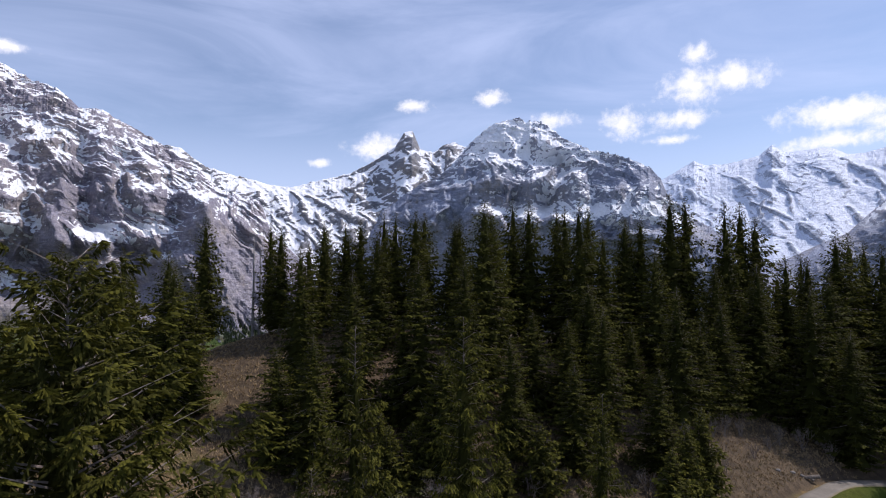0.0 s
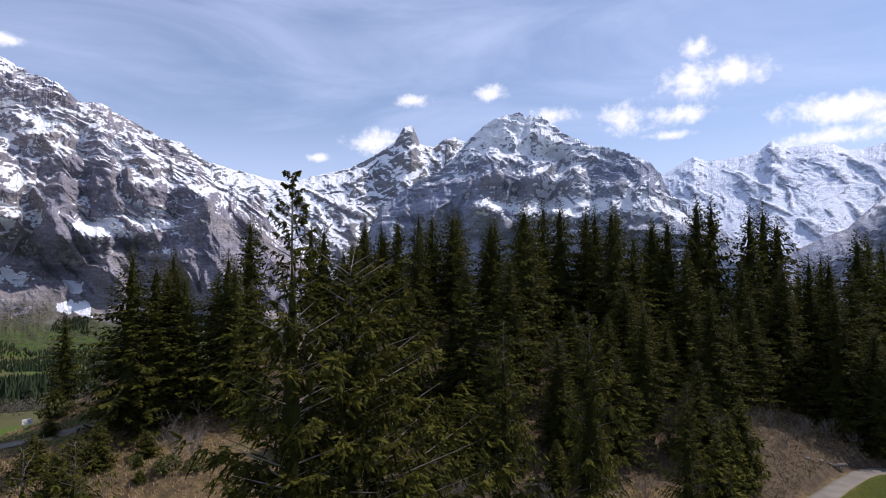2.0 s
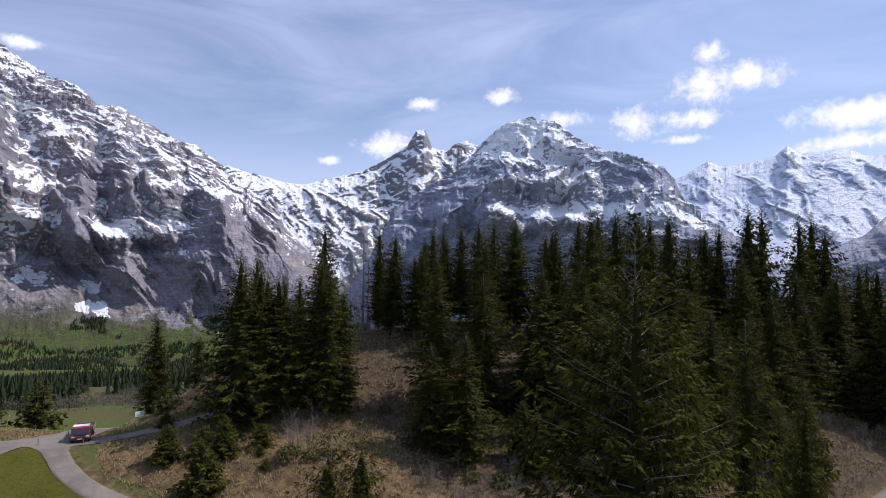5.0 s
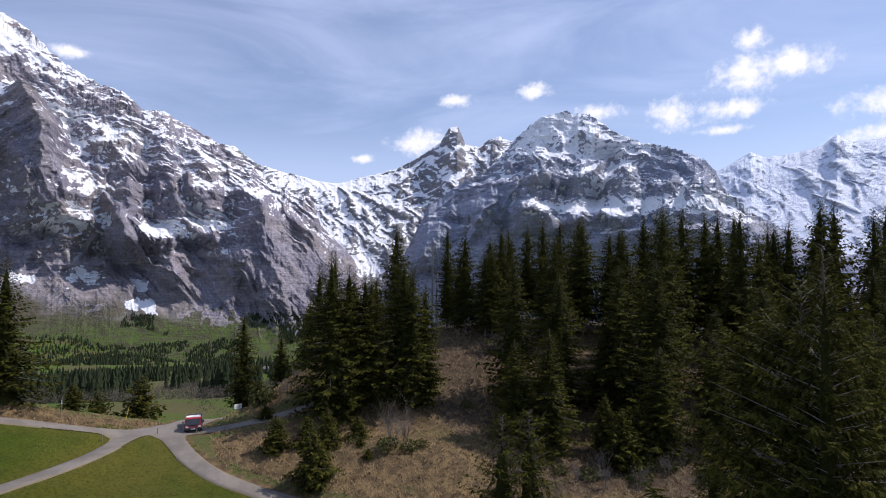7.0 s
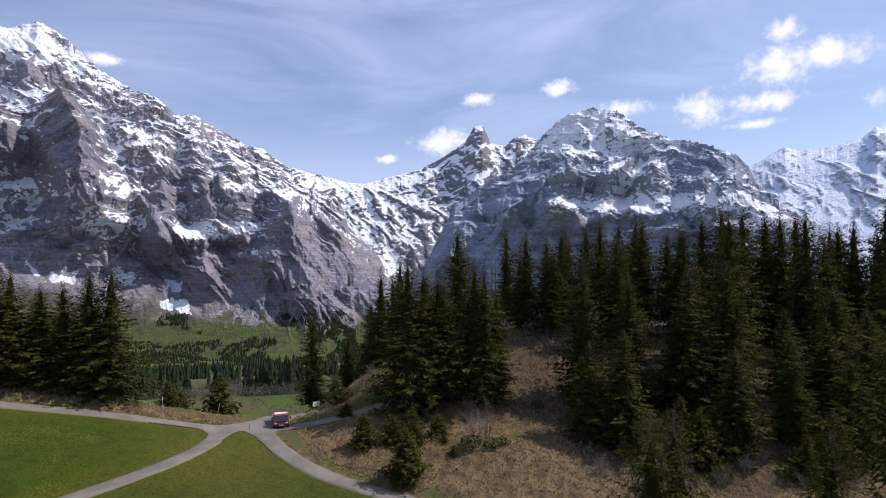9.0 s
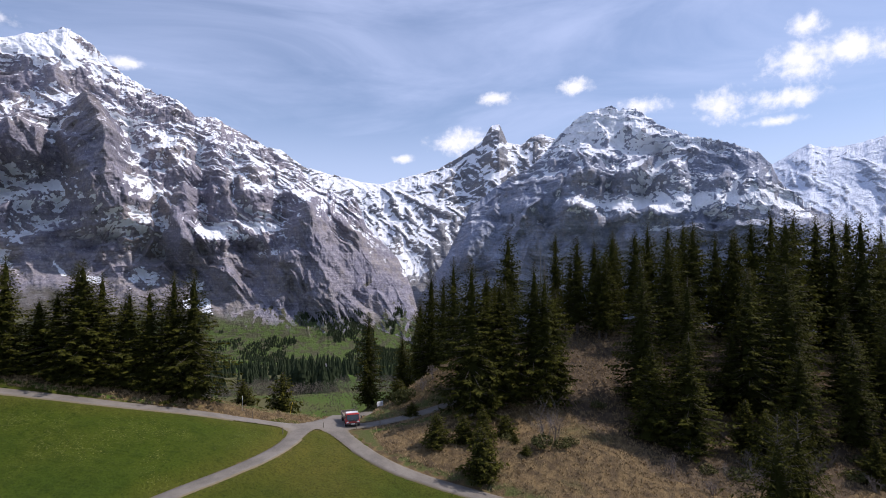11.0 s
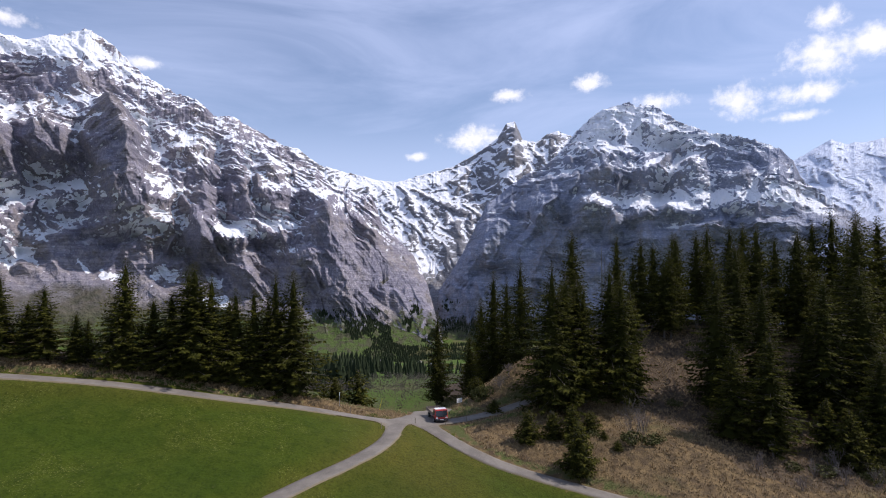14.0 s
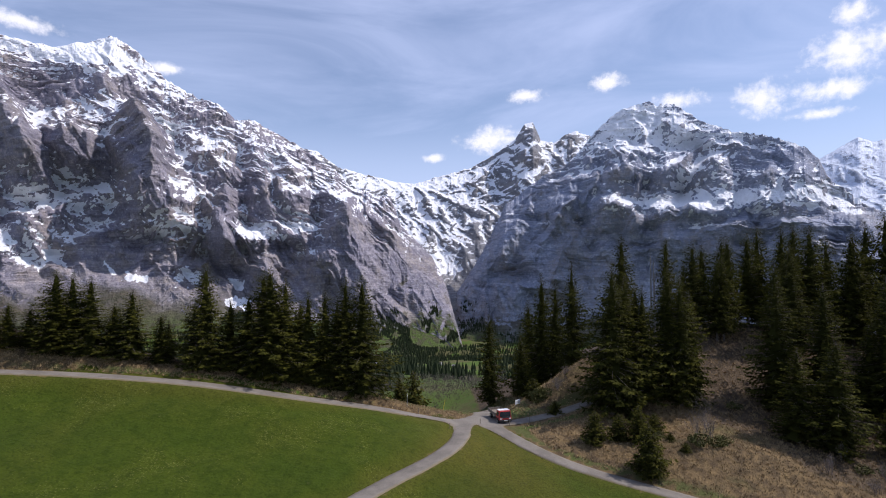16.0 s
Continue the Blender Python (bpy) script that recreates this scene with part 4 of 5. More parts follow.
def spruce_parts(seed, tall=25.0, wide=4.5, branches=300, twigs=8, droop=0.40, bare=0.03, young=False, raggedness=0.18, limb_skin=None,
                 fine=0, hang=0.35, full=0.74, bald=0.0, spray=1.0):
    """Meshes of a trunk, its limbs and a needle crown, root at the origin. fine: small sprays on each branchlet; bald: share of limbs
    with few needles."""
    rng = np.random.default_rng(seed)
    P, D, L, A = [], [], [], []
    limbs_a, limbs_b, limbs_r = [], [], []
    lobes = rng.uniform(0, 6.283, 4)
    for k in range(branches):
        f = bare + (0.992 - bare) * (k + rng.uniform(0, 1)) / branches
        a = 2.39996 * k + rng.normal(0, 0.35)
        reach = wide * (0.012 + (1 - f) ** full * (0.62 + 0.38 * min(1, (f - bare) / 0.16)))
        reach *= 1 + 0.13 * math.sin(a + lobes[0] + 3 * f) + 0.10 * math.sin(2 * a + lobes[1] + 11 * f) + 0.09 * math.sin(3 * a + lobes[2] - 19 * f)
        length = reach * min(max(1 + raggedness * rng.normal(0, 1), 0.35), 1.5)
        if length < 0.08:
            continue
        z0 = tall * f
        rise = 0.75 * max(f - 0.45, 0) - droop * (1 - f) ** 0.7 + rng.normal(0, 0.09)
        m = max(3, int(twigs * (0.35 + 0.65 * length / wide)))
        start = 0.75 if rng.uniform() < bald else 0.22
        s = start + (1 - start) * (np.arange(m) + rng.uniform(0, 0.9, m)) / m
        lift = rise * length * s + 0.26 * length * s ** 3 * (1 - 0.6 * f)
        ca, sa = math.cos(a), math.sin(a)
        bend = rng.normal(0, 0.10) * length * s ** 2
        limbs_a.append((0, 0, z0))
        limbs_b.append((ca * length * 0.9, sa * length * 0.9, z0 + rise * length * 0.9 + 0.17 * length))
        limbs_r.append(0.012 + 0.008 * length)
        for side in (-1, 0, 1, 2):
            pick = np.arange(m) if abs(side) == 1 else (np.array([m - 1, m - 1]) if side == 0 else np.arange(0, m, 2))
            q = len(pick)
            size = spray * (0.20 * length * (1.15 - s[pick]) + 0.16 * min(1.0, 0.3 + 2.5 * (1 - f)) + 0.06 * length) * rng.uniform(0.6, 1.4, q)
            ta = a + (0 if side == 2 else side) * rng.normal(0.95, 0.30, q) + rng.normal(0, 0.2, q)
            tz = -rng.normal(1.6 if side == 2 else hang, 0.28, q)
            P.append(np.stack([ca * length * s[pick] - sa * bend[pick], sa * length * s[pick] + ca * bend[pick], z0 + lift[pick]], 1))
            D.append(np.stack([np.cos(ta), np.sin(ta), tz], 1))
            L.append(size)
            # lighter on young outer tips and higher up, darker inward and on hanging sprays
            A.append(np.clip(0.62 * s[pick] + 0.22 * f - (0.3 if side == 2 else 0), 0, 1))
    P, D, L, A = (np.concatenate(q) for q in (P, D, L, A))
    D = D / np.linalg.norm(D, axis=1)[:, None]
    if not fine:
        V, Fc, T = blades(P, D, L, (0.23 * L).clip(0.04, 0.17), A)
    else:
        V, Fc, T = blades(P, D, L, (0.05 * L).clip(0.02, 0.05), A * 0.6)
        Vs, Fs, Ts, base = [V], [Fc], [T], len(V)
        flat_way = np.stack([-D[:, 1], D[:, 0], 0 * L], 1)
        for t in range(fine):
            u = (t + rng.uniform(0.2, 0.9, len(L))) / fine
            side = np.where(rng.uniform(0, 1, len(L)) < 0.5, -1.0, 1.0) * rng.uniform(0.3, 0.9, len(L))
            way = D + flat_way * side[:, None] + np.array([0, 0, -0.15]) + rng.normal(0, 0.16, D.shape)
            way = way / np.linalg.norm(way, axis=1)[:, None]
            size = rng.uniform(0.12, 0.25, len(L)) * (1.1 - 0.40 * u) * np.clip(L / 0.45, 0.45, 1)
            v, f, tone = blades(P + D * (L * u)[:, None], way, size, 0.26 * size, np.clip(A + 0.15 * u, 0, 1))
            Vs.append(v)
            Fs.append(f + base)
            Ts.append(tone)
            base += len(v)
        V, Fc, T = np.concatenate(Vs), np.concatenate(Fs), np.concatenate(Ts)
    # the dark inner mass of needles round the trunk
    core_v, core_f, base = [], [], len(V)
    for k in range(12):
        f = bare + 0.03 + 0.9 * (1 - bare) * k / 12
        r = (0.46 if f < 0.6 else 0.33) * wide * (1 - f) ** full * (0.55 if bald else 1.0)
        turn = rng.uniform(0, 6.283)
        for j in range(8):
            a, q = turn + 6.283 * j / 8, r * rng.uniform(0.55, 1.15)
            core_v.append((q * math.cos(a), q * math.sin(a), tall * (f + rng.uniform(-0.025, 0.015)) - 0.25 * q))
        core_v.append((0, 0, tall * min(f + 0.14, 0.93)))
        core_f += [[base + 9 * k + j, base + 9 * k + (j + 1) % 8, base + 9 * k + 8] for j in range(8)]
    V, Fc, T = np.concatenate([V, np.array(core_v)]), np.concatenate([Fc, np.array(core_f)]), np.concatenate([T, np.full(len(core_v), 0.02)])
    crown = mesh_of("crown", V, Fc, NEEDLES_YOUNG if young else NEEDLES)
    numbers(crown, "tint", T)
    bm = bmesh.new()
    cuts = [0, 0.015, 0.06, 0.2, 0.4, 0.6, 0.8, 0.99]
    r0 = 0.0125 * tall
    for lo, hi in zip(cuts[:-1], cuts[1:]):
        ra = r0 * (1 - lo) * (1.35 if lo == 0 else 1.0) + 0.01
        rb = r0 * (1 - hi) + 0.01
        rod(bm, (0, 0, lo * tall - (0.8 if lo == 0 else 0)), (0, 0, hi * tall), ra, rb, 7)
    trunk = bpy.data.meshes.new("trunk")
    bm.to_mesh(trunk)
    bm.free()
    trunk.materials.append(BARK)
    a, b, r = np.array(limbs_a, float), np.array(limbs_b), np.array(limbs_r)
    d = b - a
    d = d / np.linalg.norm(d, axis=1)[:, None]
    u = np.cross(d, [0, 0, 1.0])
    u = u / np.linalg.norm(u, axis=1)[:, None]
    w = np.cross(u, d)
    ring = [a + (u * math.cos(t) + w * math.sin(t)) * r[:, None] for t in (0, 2.094, 4.189)]
    limb_v = np.stack(ring + [b], 1).reshape(-1, 3)
    i = 4 * np.arange(len(a))[:, None]
    limb = mesh_of("limb", limb_v, np.concatenate([i + np.array([[0, 1, 3]]), i + np.array([[1, 2, 3]]), i + np.array([[2, 0, 3]])]), limb_skin or BARK)
    return trunk, limb, crown


def spruce(kind, label):
    trunk, limb, crown = kind
    root = empty("spruce_tree", Matrix())
    for name, me in (("trunk", trunk), ("limb", limb), ("crown", crown)):
        ob = new(name, me)
        ob.parent = root
        if name != "trunk":
            ob["kind"] = "stuff"
    return tagged(root, label, "tree")


KINDS = [spruce_parts(k, 25, w, n, tw, dr, b, False, rg, full=fu, spray=0.82) for k, w, n, tw, dr, b, rg, fu in
         [(1, 4.6, 340, 10, 0.36, 0.02, 0.16, 0.70), (2, 4.1, 320, 10, 0.45, 0.03, 0.18, 0.76), (3, 4.9, 350, 10, 0.34, 0.02, 0.17, 0.66),
          (4, 3.8, 310, 10, 0.48, 0.05, 0.22, 0.62), (5, 4.6, 330, 10, 0.42, 0.06, 0.20, 0.80), (6, 4.3, 320, 10, 0.50, 0.03, 0.24, 0.72)]]
DEEP = [spruce_parts(10 + k, 25, 4.2 + 0.35 * k, 270, 8, 0.42, 0.12 - 0.03 * k, False, 0.2, full=0.60 + 0.06 * k) for k in range(3)]
YOUNG = [spruce_parts(20 + k, 8.0, 2.3 + 0.2 * k, 190, 7, 0.15, 0.01, True, 0.24, hang=0.1, full=0.68, spray=1.15) for k in range(3)]
NEAR = [spruce_parts(40, 34, 8.8, 430, 23, 0.16, 0.05, True, 0.36, TWIGS, 13, 0.22, 0.52, 0.10, 0.85),
        spruce_parts(41, 33, 6.6, 330, 17, 0.14, 0.04, True, 0.42, TWIGS, 12, 0.2, 0.85, 0.10, 0.8),
        spruce_parts(42, 30, 3.4, 330, 11, 0.46, 0.04, True, 0.30, None, 6, 0.8, 0.58, 0.0, 1.05),
        spruce_parts(43, 30, 6.2, 360, 12, 0.30, 0.03, True, 0.24, None, 5, 0.4, 0.62, 0.0, 0.85)]


def plant(kinds, native, spots, label, group, fat=1.0, rng_seed=5):
    rng = np.random.default_rng(rng_seed)
    for n, (x, y, tip) in enumerate(spots):
        z = float(land_height(x, y)[0]) - 0.15
        tall = max(tip - z, 1.2)
        stretch = tall / native
        girth = stretch ** 0.7 * fat * rng.uniform(0.88, 1.14)
        tree = tagged(spruce(kinds[int(rng.integers(len(kinds)))], label), group=group)
        tree.matrix_basis = Matrix.LocRotScale((x, y, z), Euler((rng.normal(0, 0.002), rng.normal(0, 0.002), rng.uniform(0, 6.28))),
                                               (girth, girth, stretch))


ROADSIDE = [(-62.4, 73.6, 25.4), (-60.3, 74.2, 25.0), (-58.0, 74.7, 24.4), (-52.6, 76.0, 22.4), (-48.8, 77.0, 18.5), (-42.7, 78.5, 26.4), (-36.5, 80.0, 21.3),
            (-34.6, 81.5, 25.2), (-33.2, 80.2, 25.8), (-31.1, 81.3, 23.9), (-27.6, 82.2, 21.6), (-25.0, 82.8, 21.8), (-21.7, 83.6, 24.1), (-19.1, 84.2, 24.4),
            (-68.1, 72.2, 20.6), (-66.1, 73.7, 19.7), (-55.1, 77.4, 18.2), (-45.3, 80.8, 19.7), (-39.8, 81.2, 20.4), (-29.5, 85, 20), (-23.5, 86, 20),
            (-72, 71, 26), (-77, 70, 27), (-83, 69, 27), (-64, 78, 21), (-50, 82, 17), (-57, 79, 20)]
BEYOND = [(5.8, 118, 14.6), (13.3, 119, 9.6), (20.3, 129, 24.2), (23.2, 126, 22.5), (24.5, 115.5, 27), (18, 134, 17)]
KNOLL = [(25.1, 90.2, 26.1), (27.9, 91.6, 24.0), (31.6, 92.6, 22.2), (30.6, 93.2, 22.7), (28.6, 94.6, 22.2), (38.6, 92.4, 24.1), (37.3, 94.8, 25.5), (41.0, 93.8, 20.5)]
KNOLL_BACK = [(37.7, 120, 33.3), (33, 112, 22), (49.6, 123, 32.7), (52.2, 115, 31.4), (51.8, 118.5, 26.8), (56, 112, 26.3), (57.5, 112, 27.7), (60.4, 115, 32.5),
              (65, 126, 33.5), (65.7, 125.9, 30.4)]
FOREST = [(67.8, 120, 33.5), (73.4, 125, 35.7), (74.9, 118, 35), (78.4, 113.5, 34.9), (82.5, 125, 35.9), (85.9, 111, 32.7), (87.1, 112, 33.4), (96.6, 120, 36.3),
          (101.8, 120, 39), (103.5, 115, 37.9), (111.4, 118, 37), (110.5, 112, 36.7), (109.3, 103, 36.2), (119.2, 118, 37.4), (124.8, 112, 34.3), (128.7, 112, 35.3),
          (133.3, 108, 39.6), (138, 109, 39.4), (146.4, 107, 37.8), (153.1, 110, 38.6), (157.1, 110, 35.3)]
FOREST_EDGE = [(163.7, 103, 25.8), (165.9, 98, 31.3), (176.6, 104, 31.5), (181.1, 100, 28.8), (165, 112, 22.6), (190, 98, 31), (199, 96, 33), (172, 112, 27),
               (92, 104, 31), (116, 106, 31), (70, 108, 30), (141, 118, 34), (130, 120, 35), (90, 124, 33), (61, 128, 31), (186, 108, 30), (208, 100, 31)]
FRONT = [(64.3, 90.8, 22.6), (56.5, 92.4, 26.4), (58.6, 80.5, 14), (53.8, 83, 12), (87.5, 96.6, 35.1), (93.6, 90, 16), (97.9, 86, 14.9), (105, 92, 20), (112, 90, 13),
         (72, 90, 15), (76, 79, 11), (86, 80, 13), (95, 78, 9), (102, 82, 17), (108, 77, 8), (74.3, 88.7, 24.0), (82, 89.5, 25.0)]
# the easternmost stand out of view, added to cast shade on the bank
FRONT_EAST_AND_SHADERS = [(121, 96, 27), (128, 92, 15), (118, 86, 20), (135, 97, 24), (146, 98, 22), (155, 100, 26), (149, 89, 20), (157, 92, 22), (166, 86, 22),
              (175, 89, 24), (184, 84, 24), (194, 88, 27), (143, 95, 24), (152, 84, 12), (170, 78, 16), (182, 74, 18), (131, 91, 17), (124, 88, 13)]
SAPLINGS = [(23.9, 71.3, 2.8), (18.3, 78.9, 2.6), (22.5, 79.8, 1.9), (25.4, 79.0, 3.4), (14.9, 91.4, 1.1), (24.8, 72.6, 1.0), (29.5, 83, 1.0), (31, 75, -1.2), (68.1, 76, 2.6), (67.5, 80, 3.4),
            (71.6, 78, 2.1), (111, 72, 3.4), (101.9, 66, 0.5), (107.1, 70, 1.9), (76, 80, 3.5), (12.5, 99, 3.6), (13.6, 98, 1.8), (-13.2, 90.5, 5.6), (-11.4, 112.5, 2.6), (-18.3, 110, 0.2), (82, 72, -0.5), (88, 74, 2.0), (30, 78, -0.6)]
plant(KINDS, 25, ROADSIDE, "dark spruce tree standing along the meadow road", "roadside spruces", 1.5, 5)
plant(KINDS, 25, BEYOND, "slender spruce tree standing beyond the road junction", "spruces beyond the junction", 1.1, 6)
plant(KINDS, 25, KNOLL, "tall dense spruce tree on the dry knoll", "spruces on the knoll", 1.36, 7)
plant(DEEP, 25, KNOLL_BACK, "slim dark spruce tree behind the dry knoll", "spruces behind the knoll", 1.05, 17)
plant(DEEP, 25, FOREST, "tall dark spruce tree in the crest forest", "forest spruces", 1.22, 8)
plant(DEEP, 25, FOREST_EDGE, "dark spruce tree in the crest forest", "forest spruces", 1.22, 9)
plant(KINDS, 25, FRONT, "broad spruce tree in front of the forest", "spruces before the forest", 1.48, 10)
plant(KINDS, 25, FRONT_EAST_AND_SHADERS, "broad spruce tree above the lower road, in a stand extended for shade", "spruces before the forest", 1.48, 18)
plant(YOUNG, 8, SAPLINGS, "small bushy young spruce on dry grass", "young spruces", 1.08, 11)
plant(NEAR[:1], 34, [(51.7, 25.4, 22.4)], "broad spruce with light green tips and bare limbs", "", 1.0, 12)
plant(NEAR[1:2], 33, [(50.1, 22.0, 25.2)], "ragged spruce with a thin pointed top", "", 0.8, 13)
plant(NEAR[2:3], 30, [(66.6, 34.9, 19.7), (60.9, 34.1, 19.4), (78.5, 41.7, 13.6)],
      "spruce with hanging light green sprays", "spruces below the cableway", 0.95, 14)
plant(NEAR[3:], 30, [(38.3, 33, 14.3), (40.1, 33.4, 14.4), (58.8, 42, 9.9), (45, 33, 7)], "bushy spruce with light green tips", "bushy spruces below the cableway", 0.9, 15)


# ---- dead tree, bare shrubs and scrub ----
def branching(bm, a, way, length, r, depth, rng, spread_by=0.6):
    b = Vector(a) + way * length
    rod(bm, a, b, r, r * 0.6, 5 if depth > 1 else 3)
    if depth == 0:
        return
    for _ in range(int(rng.integers(3, 5))):
        t = rng.uniform(0.35, 1.0)
        turned = (way + Vector(rng.normal(0, spread_by, 3)) * 0.8 + Vector((0, 0, 0.25))).normalized()
        branching(bm, Vector(a).lerp(b, t), turned, length * rng.uniform(0.5, 0.75), r * 0.5, depth - 1, rng, spread_by)


def stand(name, x, y, label, category, group="", sink=0.1):
    z = float(land_height(x, y)[0]) - sink
    return tagged(empty(name, Matrix.Translation((x, y, z))), label, category, group)


def snag(x, y, tip, seed):
    root = stand("dead_tree", x, y, "bare grey dead spruce trunk with broken twigs", "tree", "dead trees")
    rng = np.random.default_rng(seed)
    tall = tip - root.matrix_basis.translation.z
    bm = bmesh.new()
    rod(bm, (0, 0, 0), (0.1, 0, tall * 0.55), 0.30, 0.20, 8)
    rod(bm, (0.1, 0, tall * 0.55), (0.05, 0.1, tall), 0.20, 0.05, 7)
    part("trunk", bm, DEADWOOD, root)
    bm = bmesh.new()
    for _ in range(60):
        h = tall * rng.uniform(0.2, 0.97)
        a = rng.uniform(0, 6.28)
        n = rng.uniform(0.5, 1.6) * (1.15 - h / tall)
        rod(bm, (0.1, 0, h), (0.1 + math.cos(a) * n, math.sin(a) * n, h - rng.uniform(-0.1, 0.5) * n), 0.035, 0.01, 3)
    tagged(part("snapped_branchwork", bm, DEADWOOD, root), kind="stuff")


snag(46.2, 124, 29.6, 1)
snag(47.4, 125, 27.0, 2)


def bare_shrub(x, y, tall, seed, label="bare grey-brown leafless shrub on dry grass"):
    root = stand("bare_shrub", x, y, label, "shrub", "bare shrubs")
    rng = np.random.default_rng(seed)
    bm = bmesh.new()
    for _ in range(6):
        way = Vector((rng.normal(0, 0.28), rng.normal(0, 0.28), 1)).normalized()
        branching(bm, (rng.normal(0, 0.15), rng.normal(0, 0.15), 0), way, tall * rng.uniform(0.4, 0.55), 0.045, 3, rng, 0.55)
    tagged(part("branchwork", bm, TWIGS, root), kind="stuff")


SHRUBS_WEST = [(34.5, 77.5, 7.0), (36.2, 78.2, 5.0), (-67, 80, 5.5), (-62, 81, 6), (-71, 80, 5), (-76, 80, 6), (17, 98, 3), (19, 99.5, 3.2), (-50, 82, 4.5),
               (52, 74, 3.2), (56, 70, 2.4), (57, 78, 3)]
SHRUBS_MIDDLE = [(70, 78, 3.5), (73, 77, 3), (106, 88, 5), (63, 71, 3.5), (80, 70, 3), (86, 73, 4), (94, 70, 3.2), (103, 73, 4.2), (109, 76, 4),
                 (99, 79, 3.5), (91, 77, 3), (60, 73, 3), (65, 75, 4), (68, 71, 3.5), (74, 74, 4.2), (78, 76, 3.5)]
SHRUBS_EAST = [(118, 86, 8), (112, 84, 6), (115, 78, 4.5), (123, 84, 5), (117, 82, 4), (121, 80, 3), (126, 85, 4.5), (130, 86, 3.5), (128, 81, 2.5),
               (134, 84, 3), (138, 86, 4), (143, 86, 4.5), (147, 84, 3.5), (152, 86, 4), (119, 77, 2.5)]
for n, (x, y, tall) in enumerate(SHRUBS_WEST + SHRUBS_MIDDLE + SHRUBS_EAST):
    bare_shrub(x, y, tall, 60 + n)


def scrub_mesh(seed, n=420, wide=1.0, tall=1.0):
    rng = np.random.default_rng(seed)
    d = rng.normal(0, 1, (n, 3))
    d = d / np.linalg.norm(d, axis=1)[:, None] * rng.uniform(0.45, 1.0, (n, 1)) ** 0.5
    lumps = 1 + 0.35 * np.sin(3.1 * d[:, :1] + seed) * np.cos(2.7 * d[:, 1:2] - seed)
    p = d * lumps * np.array([wide, wide, tall * 0.6]) + np.array([0, 0, tall * 0.5])
    p[:, 2] = np.abs(p[:, 2])
    a = rng.normal(0, 1, (n, 3))
    a = a / np.linalg.norm(a, axis=1)[:, None] * 0.13
    b = rng.normal(0, 1, (n, 3))
    b = b / np.linalg.norm(b, axis=1)[:, None] * 0.09
    v = np.stack([p - a, p + b, p + a, p - b], 1).reshape(-1, 3)
    i = 4 * np.arange(n)[:, None]
    return mesh_of("foliage", v, i + np.array([[0, 1, 2, 3]]), LEAF)


SCRUB = [scrub_mesh(k) for k in range(4)]


def scrub(x, y, wide, tall, k):
    root = stand("bush", x, y, "low green and brown bush on the dry slope", "bush", "bushes on the slope")
    bm = bmesh.new()
    rng = np.random.default_rng(k)
    for _ in range(5):
        way = Vector((rng.normal(0, 0.5), rng.normal(0, 0.5), 1)).normalized()
        rod(bm, (0, 0, 0), way * tall * 0.8, 0.03, 0.008, 4)
    part("stems", bm, TWIGS, root)
    ob = new("foliage", SCRUB[k % 4])
    ob.parent = root
    ob.scale = (wide, wide, tall)
    ob["kind"] = "stuff"


for n, (x, y, wide, tall) in enumerate([(33.5, 76.2, 1.6, 1.6), (36.5, 76.4, 1.4, 1.2), (38.5, 78, 1.1, 0.9), (12.6, 97, 1.5, 2.6), (14.5, 97.5, 1.2, 1.8), (29, 80, 1.1, 0.9),
                                        (72, 76, 1.8, 1.5), (75, 75.5, 1.6, 1.3), (66, 77, 1.3, 1.2), (105, 79, 2.2, 1.8), (124, 90, 2.4, 1.8), (98, 76, 1.8, 1.2),
                                        (133, 93, 2.0, 1.6), (90, 78, 1.6, 1.2), (48, 92, 1.3, 1.0), (-26, 82, 1.3, 0.9), (-40, 81, 1.4, 1.0), (-55, 80, 1.5, 1.1), (116, 82, 2, 1.5), (62, 74, 1.8, 1.2), (69, 73, 2, 1.4), (58, 75, 1.4, 1.0), (80, 73, 1.8, 1.2), (84, 76, 2, 1.4)]):
    scrub(x, y, wide, tall, n)


# ---- dry grass: tufts on the slopes, one joined mesh ----
def tufts(name, label, n, where, blade, material, seed):
    rng = np.random.default_rng(seed)
    x, y = where(rng, n)
    keep = road_near(x, y)[0] > 0.4
    x, y = x[keep], y[keep]
    z = land_height(x, y)
    per = 6
    X, Y, Z = (np.repeat(a, per) for a in (x, y, z))
    m = len(X)
    a = rng.uniform(0, 6.283, m)
    tall = blade * rng.uniform(0.5, 1.3, m)
    bow = rng.uniform(0.3, 1.1, m) * tall
    w = 0.022 + 0.035 * rng.uniform(0, 1, m)
    X, Y = X + rng.normal(0, 0.10, m), Y + rng.normal(0, 0.10, m)
    ca, sa = np.cos(a), np.sin(a)
    v = np.stack([np.stack([X - sa * w, Y + ca * w, Z - 0.05], 1), np.stack([X + sa * w, Y - ca * w, Z - 0.05], 1),
                  np.stack([X + ca * bow, Y + sa * bow, Z + tall], 1)], 1).reshape(-1, 3)
    i = 3 * np.arange(m)[:, None]
    return tagged(new(name, mesh_of(name, v, i + np.array([[0, 1, 2]]), material)), label, "grass", kind="stuff")


def on_knoll(rng, n):
    x, y = rng.uniform(8, 150, n), rng.uniform(58, 118, n)
    line = along(np.array([0, 12, 23, 52, 104, 144, 180.0]), np.array([87, 74.5, 68.2, 58.5, 62, 79, 74.0]), x)
    ok = (y > line + 2.2) & (x + 0.5 * (y - 88) > 6)
    return x[ok], y[ok]


